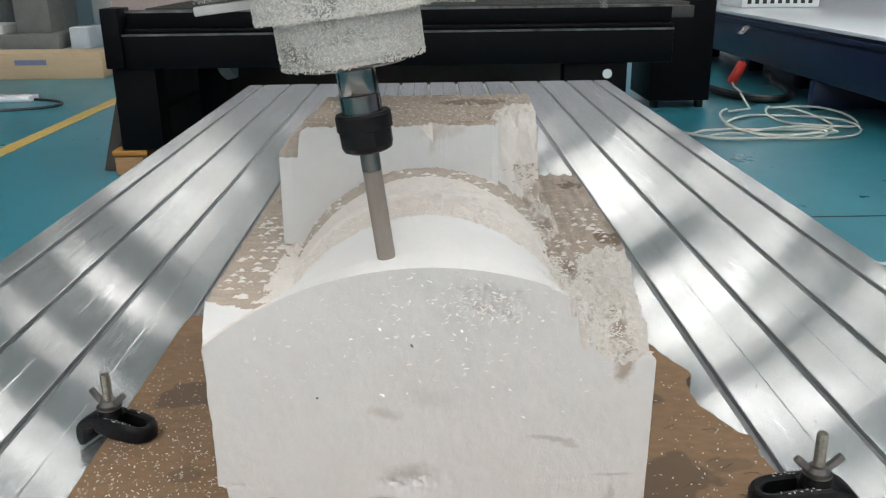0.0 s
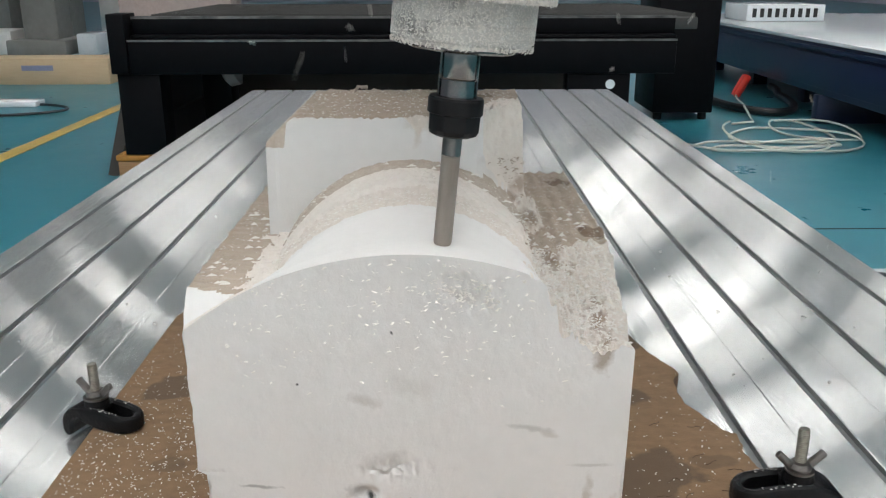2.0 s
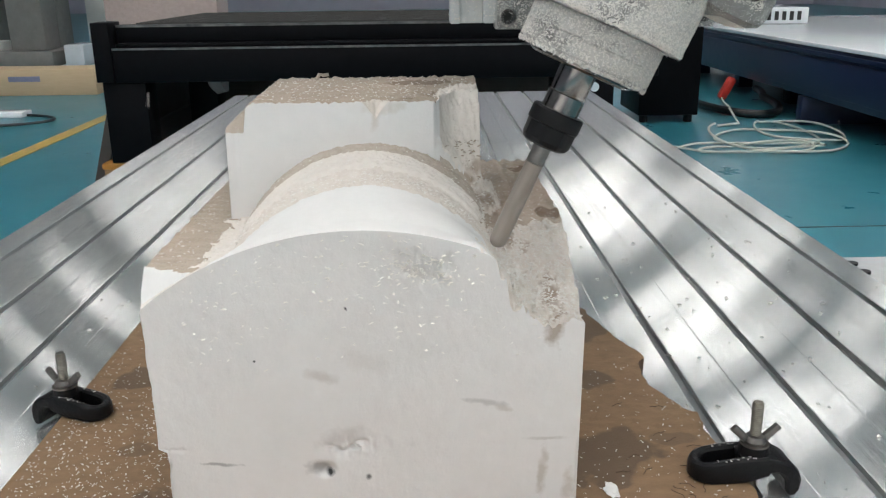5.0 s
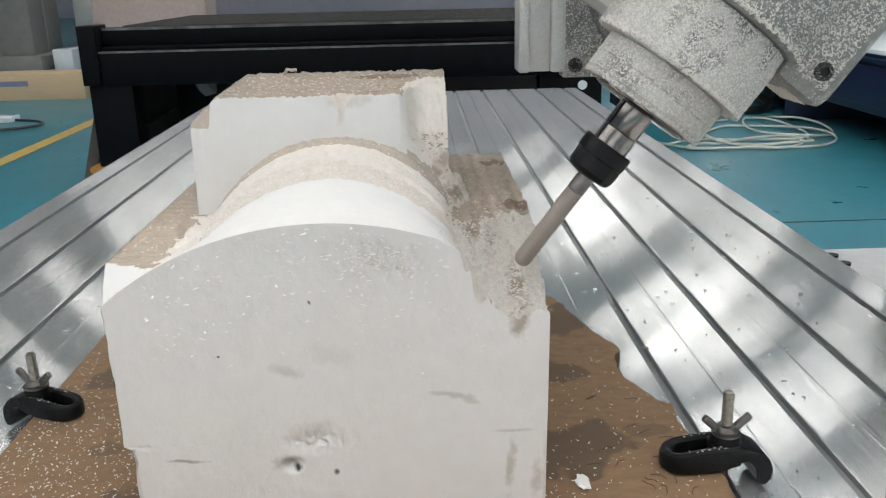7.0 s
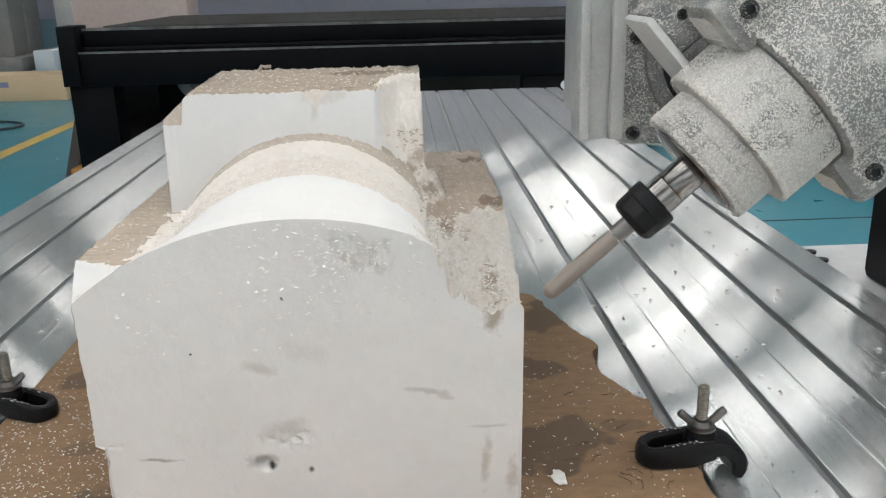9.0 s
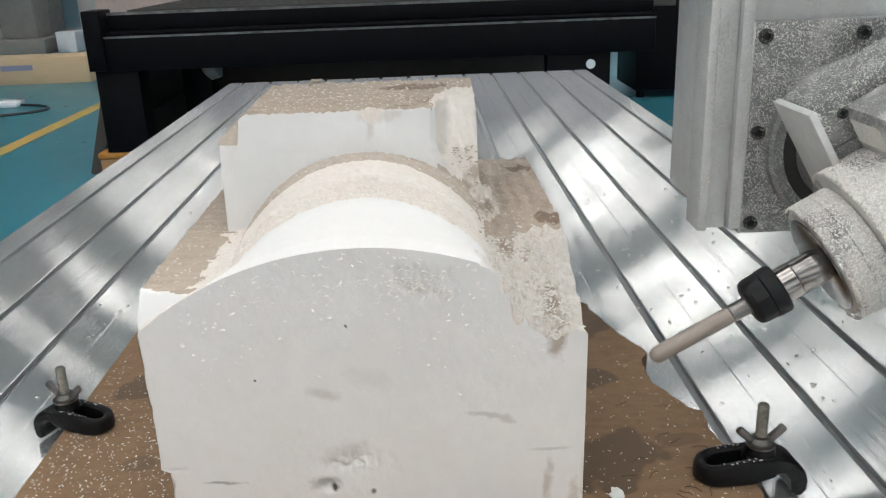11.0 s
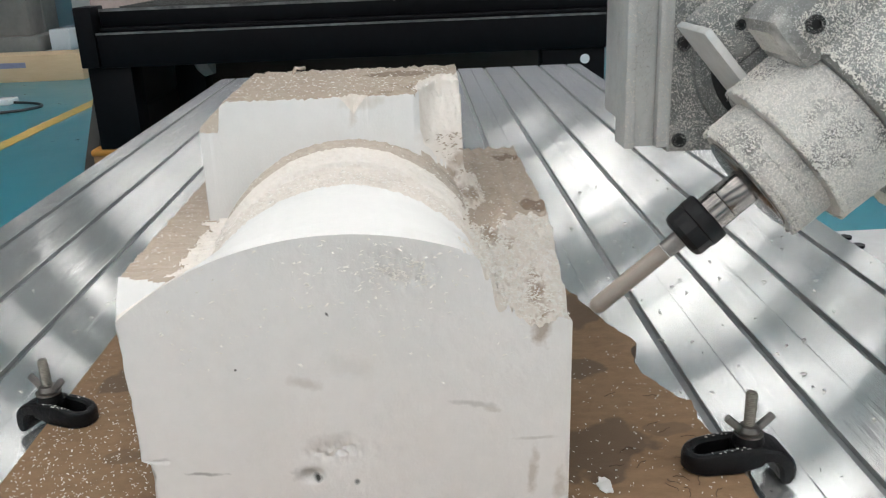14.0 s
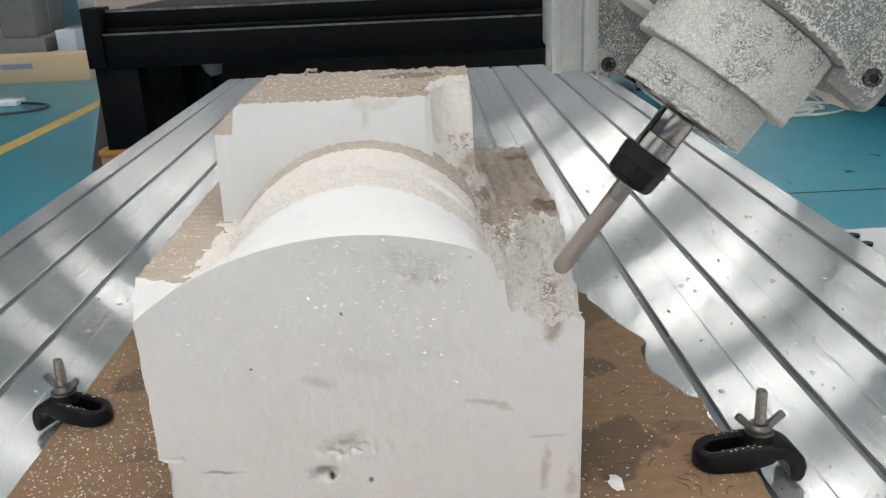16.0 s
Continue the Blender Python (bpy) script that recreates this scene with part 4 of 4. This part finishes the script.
part("pale_bar", bm, GREYMET, bed, "pale metal bar")

# ---- cabinet and navy machine on the other side ----
bm = bmesh.new()
box(bm, 1.74, 2.22, 6.75, 7.4, FLOOR_Z + 0.06, 0.45, 0.01)
cab = tagged(part("floor_cabinet", bm, BLACKSTEEL), "black floor cabinet on short feet", "cabinet")
for x in (1.80, 2.16):
    bm = bmesh.new()
    lathe(bm, [(0, FLOOR_Z), (0.035, FLOOR_Z), (0.035, FLOOR_Z + 0.06), (0, FLOOR_Z + 0.06)], 16, Matrix.Translation((x, 6.82, 0)))
    part("foot", bm, BLACKOX, cab)
navy = thing("navy_machine", (3.0, 6, FLOOR_Z), "navy machine with a glossy white top", "machine")


def navy_part(name, x0, x1, y0, y1, z0, z1, mat=NAVY, bevel=0.006, label="", parent=None):
    bm = bmesh.new()
    box(bm, x0, x1, y0, y1, z0, z1, bevel)
    return part(name, bm, mat, parent or navy, label)


navy_part("body", 0.0, 3.0, -2.6, 5.0, 0.22, 0.60, bevel=0.012)
navy_part("worktop", -0.02, 3.0, -2.6, 5.0, 0.601, 0.63, WHITETOP, 0.004, "glossy white top")
navy_part("side_rail", -0.03, -0.001, -2.6, 5.0, 0.545, 0.575, label="pale scuffed side rail")
navy_part("side_panel", -0.012, -0.001, -2.5, 4.9, 0.27, 0.52, bevel=0.004)
navy_part("cross_panel", -0.03, 3.0, 0.56, 0.66, 0.0, 0.2195)
for y in (1.7, 3.0, 4.4):
    navy_part("leg", 0.35, 0.5, y, y + 0.15, 0.0, 0.2195)
for y in (-2.3, 4.4):
    navy_part("leg", 2.6, 2.75, y, y + 0.15, 0.0, 0.2195)
vent = navy_part("control_box", 0.28, 1.1, 3.2, 3.9, 0.631, 0.80, WHITETOP, 0.01, "white control box with vent slots")
for k in range(9):
    navy_part("vent_slot", 0.34 + k * 0.08, 0.38 + k * 0.08, 3.192, 3.1995, 0.67, 0.76, DARKHOLE, 0.0, "", vent)

# ---- red plug with its white flex, and a black hose ----
bm = bmesh.new()
pts = []
LOOPS = ((2.50, 6.15, 0.34, 0.50), (2.25, 5.42, 0.46, 0.16), (2.62, 5.95, 0.46, 0.42), (1.98, 5.45, 0.40, 0.20), (2.80, 6.20, 0.28, 0.46))
for i, (cx, cy, rx, ry) in enumerate(LOOPS):
    nx_, ny_, nrx, nry = LOOPS[min(i + 1, len(LOOPS) - 1)]
    for k in range(28):
        f, a = k / 28, 2 * math.pi * k / 28 + 2.2
        pts.append((cx + (nx_ - cx) * f + (rx + (nrx - rx) * f) * math.cos(a), cy + (ny_ - cy) * f + (ry + (nry - ry) * f) * math.sin(a), FLOOR_Z + 0.014 + 0.010 * (1 + math.sin(i * 2 + k * 0.6))))
tube(bm, pts, 0.0085, 6)
flex = tagged(part("power_cable", bm, CABLEWHITE), "loosely coiled white power cable on the floor", "cable")
bm = bmesh.new()
box(bm, -0.040, 0.040, -0.05, 0.05, 0.0, 0.225, 0.028)
for v in bm.verts:
    v.co = pose(2.83, 8.02, FLOOR_Z + 0.012, 0, 27, 0) @ v.co
plug = tagged(part("plug", bm, RED), "red plastic plug leaning on the navy machine", "plug")
bm = bmesh.new()
tube(bm, [(2.835, 8.0, FLOOR_Z + 0.03), (2.80, 7.85, FLOOR_Z + 0.012), (2.72, 7.4, FLOOR_Z + 0.012), (2.56, 7.0, FLOOR_Z + 0.075), (2.50, 6.6, FLOOR_Z + 0.014), (2.30, 6.5, FLOOR_Z + 0.014)], 0.0095, 6)
part("lead", bm, CABLEWHITE, plug, "white lead")
bm = bmesh.new()
pts = [(2.80 + 0.36 * math.sin(a) + 0.40 * max(0.0, math.cos(a)) * max(0.0, math.sin(a)), 7.85 - 0.92 * math.cos(a + math.pi), FLOOR_Z + 0.034 + 0.02 * (1 + math.cos(a))) for a in np.linspace(1.0, 6.0, 60)]
tube(bm, pts, 0.034, 10)
tagged(part("hose", bm, CABLEBLACK), "black rubber hose looped under the navy machine", "hose")

# ---- left background: cardboard, cable, column ----
bm = bmesh.new()
box(bm, -5.4, -3.42, 9.15, 9.6, FLOOR_Z, -0.45, 0.006)
card = tagged(part("cardboard_box", bm, CARD), "long flat tan cardboard box on the floor", "box")
bm = bmesh.new()
box(bm, -4.33, -4.00, 9.143, 9.148, -0.575, -0.52)
part("printed_mark", bm, LABEL, card, "blurred blue printed bar")
bm = bmesh.new()
box(bm, -5.86, -5.36, 12.6, 13.1, -0.5, 6.3, 0.02)
col = tagged(part("column", bm, CONCRETE), "grey steel hall column on a concrete plinth", "column")
bm = bmesh.new()
box(bm, -6.05, -5.2, 12.4, 13.3, FLOOR_Z, -0.501, 0.03)
part("plinth", bm, CONCRETE, col)
bm = bmesh.new()
pts = [(-3.9 + 0.75 * math.cos(a), 7.35 + 0.35 * math.sin(a), FLOOR_Z + 0.012) for a in np.linspace(-1.9, 1.6, 30)]
tube(bm, pts, 0.012, 6)
tagged(part("floor_cable", bm, CABLEBLACK), "thin dark cable on the floor", "cable")
bm = bmesh.new()
box(bm, -4.3, -3.5, 7.55, 7.75, FLOOR_Z, FLOOR_Z + 0.05, 0.01)
tagged(part("socket_strip", bm, WHITETOP), "white socket strip on the floor", "socket strip")


for x0, x1, y0, top, name, mat, label in ((-6.75, -6.05, 12.6, -0.38, "carton", PALE, "pale carton standing beside the column"), (-5.08, -4.80, 12.5, -0.42, "white_tub", WHITETOP, "white plastic tub on the hall floor"),
                                    (-7.1, -6.45, 15.8, 0.6, "tall_cabinet", CONCRETE, "pale grey tall cabinet behind the column"), (-6.4, -5.2, 17.0, 0.5, "tall_cabinet", PALE, "whitish tall cabinet far down the hall"),
                                    (-9.2, -7.4, 15.5, 0.9, "tall_cabinet", CONCRETE, "grey tall cabinet far down the hall")):
    bm = bmesh.new()
    box(bm, x0, x1, y0, y0 + 0.6, FLOOR_Z, top, 0.02)
    box(bm, x0 + 0.04, x1 - 0.04, y0 - 0.012, y0 - 0.002, FLOOR_Z + 0.05, top - 0.05, 0.004)
    tagged(part(name, bm, mat), label, name.replace("_", " "))
# pale block added where the far floor shows glare
bm = bmesh.new()
box(bm, -5.05, -4.5, 13.6, 14.2, FLOOR_Z, -0.25, 0.02)
tagged(part("crate", bm, WALLMAT), "pale grey block standing in for glare on the hall floor", "crate")
bm = bmesh.new()
box(bm, -4.9, -4.45, 14.4, 14.9, FLOOR_Z, 0.15, 0.03)
tagged(part("storage_bin", bm, BLACKSTEEL), "dark storage bin on the hall floor", "bin")
bm = bmesh.new()
box(bm, -3.42, -2.2, 9.65, 10.2, FLOOR_Z, 0.32, 0.01)
tagged(part("carton", bm, PINK), "large dull pink carton behind the machine bed", "carton")

# ---- loose foam flakes ----
def flakes(name, spots, label, size=(0.0005, 0.0015), seed=1):
    r = random.Random(seed)
    verts, faces = [], []
    for x, y, z in spots:
        a, s = r.uniform(0, 6.28), r.uniform(*size)
        w = s * r.uniform(0.22, 0.55)
        t = r.uniform(0.2, 0.6) * w
        m = pose(x, y, z, r.uniform(-25, 25), r.uniform(-25, 25), math.degrees(a))
        n = len(verts)
        for dx, dy, dz in ((-s, -w, 0), (s, -w * 0.6, 0), (s * 0.8, w, 0), (-s * 0.7, w * 0.8, 0), (0, 0, t * 2)):
            verts.append(tuple(m @ Vector((dx, dy, dz))))
        faces += [(n, n + 1, n + 4), (n + 1, n + 2, n + 4), (n + 2, n + 3, n + 4), (n + 3, n, n + 4), (n + 3, n + 2, n + 1, n)]
    me = bpy.data.meshes.new(name)
    me.from_pydata(verts, [], faces)
    me.materials.append(FLAKE)
    return tagged(new(name, me), label, "foam flakes", kind="stuff")


rnd = random.Random(11)
spots = []
while len(spots) < 2000:
    side = rnd.random()
    x = rnd.uniform(-0.292, -0.15) if side < 0.80 else rnd.uniform(0.15, 0.285)
    y = rnd.triangular(0.40, 0.92, 0.5)
    if x > 0 and y > 0.82 - 0.3 * (x - 0.2):
        continue
    spots.append((x, y, BOARD_Z + 0.0004))
bm = bmesh.new()
for _ in range(16):
    x, y, a = rnd.uniform(0.19, 0.27), rnd.uniform(0.50, 0.66), rnd.uniform(0, 6.28)
    pts = []
    for k in range(6):
        pts.append((x, y, BOARD_Z + 0.0006 + 0.0012 * math.sin(k * 0.6)))
        a += rnd.uniform(-0.9, 0.9)
        x, y = x + 0.0028 * math.cos(a), y + 0.0028 * math.sin(a)
    tube(bm, pts, 0.00035, 4)
tagged(part("board_fibres", bm, TORN), "dark torn fibres lying on the brown board", "fibres", kind="stuff")
flakes("board_flakes", spots, "white foam flakes strewn over the brown board")
spots = []
while len(spots) < 2000:
    x, y = rnd.uniform(FX0 + 0.002, FX1 - 0.002), rnd.uniform(FY0 + 0.004, FY1 - 0.01)
    z, k = foam_height(x, y)
    if k == 1 or (k == 0 and rnd.random() < 0.6):
        continue
    spots.append((x, y, z + 0.0003))
flakes("block_flakes", spots, "pale foam flakes lying on the carved block", (0.0004, 0.0013), 2)
spots = [(rnd.uniform(-0.62, 0.62), rnd.uniform(0.3, 1.6), 0.0004) for _ in range(120)]
flakes("table_flakes", [s for s in spots if abs(s[0]) > 0.31 and abs((s[0] + 10) % 0.1) > 0.008], "few foam flakes on the aluminium table", (0.0004, 0.0009), 3)

spots = []
while len(spots) < 430:
    x, z = rnd.uniform(-0.12, 0.12), rnd.triangular(0.13, 0.240, 0.236)
    if rnd.random() < 0.3:
        x, z = rnd.gauss(0.036, 0.012), rnd.gauss(0.215, 0.006)
    if z < foam_height(x, FY0)[0] - 0.002:
        spots.append((x, foam_front_y(x, z) - 0.0006, z))
flakes("face_flakes", spots, "foam flakes clinging to the front of the block", (0.0006, 0.0021), 5)
spots = []
while len(spots) < 2600:
    x, y = rnd.uniform(0.075, FX1 - 0.001), rnd.uniform(FY0 + 0.001, 0.66)
    z, k = foam_height(x, y)
    if k == 2:
        spots.append((x, y, z + 0.0003))
flakes("crumbs", spots, "heaped foam crumbs on the broken corner", (0.0005, 0.0017), 6)
spots = []
while len(spots) < 900:
    x, y = rnd.uniform(0.085, FX1 - 0.002), rnd.uniform(FY0 + 0.002, 0.60)
    z, k = foam_height(x, y)
    if k == 2:
        spots.append((x, y, z + 0.0004))
flakes("foam_shreds", spots, "curled white foam shreds on the broken corner", (0.0010, 0.0026), 12)
spots = []
for _ in range(420):
    x = rnd.uniform(-0.1, 0.085)
    for y in np.arange(0.54, 0.617, 0.001):
        yy = arch(x, y)[1]
        if yy > (0.604 if rnd.random() < 0.6 else 0.556):
            break
    y = min(y + rnd.uniform(0, 0.012), 0.6165)
    spots.append((x, y, foam_height(x, y)[0] + 0.0003))
for _ in range(380):
    x, y = rnd.uniform(-0.105, 0.08), rnd.uniform(0.622, 0.712)
    z, k = foam_height(x, y)
    if z > 0.29:
        spots.append((x, y, z + 0.0003))
pile = [(rnd.gauss(0.074, 0.010), rnd.gauss(0.640, 0.008)) for _ in range(420)] + [(rnd.gauss(0.098, 0.008), rnd.gauss(0.585, 0.014)) for _ in range(160)]
brown = flakes("brown_shreds", [(x, y, foam_height(x, y)[0] + 0.0006) for x, y in pile if foam_height(x, y)[0] < 0.27], "brown shreds of foam skin heaped beside the rear block", (0.0008, 0.0026), 9)
brown.data.materials[0] = SKIN
flakes("ledge_flakes", spots, "foam flakes gathered along the milled ledges", (0.0005, 0.0016), 7)

spots = [(rnd.gauss(0.345, 0.02), rnd.gauss(0.50, 0.025), 0.0003) for _ in range(90)] + [(rnd.uniform(0.32, 0.62), rnd.uniform(0.4, 1.1), 0.0003) for _ in range(40)] + [(0.322, 0.80, 0.0005), (0.309, 0.775, 0.0005)]
specks = flakes("dark_specks", [q for q in spots if abs((q[0] + 10.05) % 0.1 - 0.05) < 0.043], "dark specks of swarf on the table", (0.0005, 0.0014), 8)
specks.data.materials[0] = DARKHOLE

# ---- chips thrown off by the cutter ----
CHIPS = []
rnd = random.Random(23)
for i in range(240):
    me = bpy.data.meshes.new("flying_chip")
    a, b = rnd.uniform(0.0018, 0.0044), rnd.uniform(0.0011, 0.0022)
    me.from_pydata([(-a, -b, 0), (a, -b * 0.5, 0), (a * 0.7, b, 0), (-a * 0.6, b * 0.7, 0), (0, 0, b)], [], [(0, 1, 4), (1, 2, 4), (2, 3, 4), (3, 0, 4), (3, 2, 1, 0)])
    me.materials.append(FLAKE)
    o = tagged(new("flying_chip", me), "small white foam chip thrown up by the cutter", "foam chip", "flying chips")
    start = -0.4 + 4.9 * i / 240 + rnd.uniform(-0.05, 0.05)
    while True:
        x, y = rnd.uniform(-0.14, 0.14), rnd.uniform(0.5, 0.7)
        z, k = foam_height(x, y)
        if k in (2, 3, 4) and z < 0.27:
            break
    CHIPS.append((o, (x, y, z + 0.0004), max(0.0, start), start, rnd.uniform(-0.6, 1.0), rnd.uniform(0.1, 1.0), rnd.uniform(0.9, 2.0)))

# ---- what moves ----
TOOL = [
    (0.0, -0.0270, 0.2370, -7.0), (0.5, -0.0150, 0.2375, -3.6), (1.0, -0.0035, 0.2380, -0.6), (1.5, 0.0090, 0.2380, 2.3), (2.0, 0.0210, 0.2380, 5.4),
    (2.5, 0.0330, 0.2370, 8.3), (3.0, 0.0450, 0.2352, 11.2), (3.5, 0.0555, 0.2330, 14.9), (4.0, 0.0665, 0.2300, 18.0), (5.2, 0.0925, 0.2205, 25.6), (6.5, 0.1190, 0.2080, 33.6),
    (7.0, 0.1282, 0.2025, 36.7), (7.5, 0.1375, 0.1960, 39.8), (8.0, 0.1468, 0.1890, 42.6), (8.5, 0.1560, 0.1820, 45.8), (9.0, 0.1648, 0.1748, 48.6),
    (9.5, 0.1732, 0.1672, 51.4), (10.0, 0.1815, 0.1600, 54.8), (10.7, 0.1915, 0.1490, 58.6), (11.3, 0.1975, 0.1410, 60.8), (11.9, 0.1955, 0.1420, 60.4), (12.5, 0.1890, 0.1475, 58.2), (13.0, 0.1812, 0.1560, 55.5),
    (13.5, 0.1730, 0.1640, 52.7), (14.0, 0.1640, 0.1722, 50.0), (14.5, 0.1555, 0.1805, 46.9), (15.0, 0.1470, 0.1870, 43.8), (15.5, 0.1400, 0.1935, 40.3), (16.0, 0.1320, 0.2010, 37.3),
]


def motions():
    slide, swing = [], []
    for t, x, z, a in TOOL:
        s, c = math.sin(radians(a)), math.cos(radians(a))
        slide.append((t, pose(x + REACH * s + OFF * c, PLATE_Y, z + REACH * c - OFF * s)))
        swing.append((t, pose(0, 0, 0, 0, a, 0)))
    for o, (x0, y0, z0), t0, start, vx, vy, vz in CHIPS:
        rows, t = [], t0
        land = None
        if t0 > 0:
            rows = [(0.0, pose(x0, y0, z0)), (t0 - 0.04, pose(x0, y0, z0))]
        for k in range(40):
            d = t0 + 0.07 * k - start
            x, y, z = x0 + vx * d, y0 + vy * d, z0 + vz * d - 2.6 * d * d
            ground = 0.001 if abs(x) < 0.64 and y < 3.1 else FLOOR_Z + 0.001
            if z <= ground and k:
                z = ground
                land = (t0 + 0.07 * k, pose(x, y, z, 0, 0, 40 * k))
                break
            rows.append((t0 + 0.07 * k, pose(x, y, z, 35 * k % 80, 30 * k % 70, 40 * k)))
        rows.append(land)
        rows.append((16.0, land[1]))
        walk(o, rows)
    walk(head, slide)
    walk(spindle, swing)


motions()
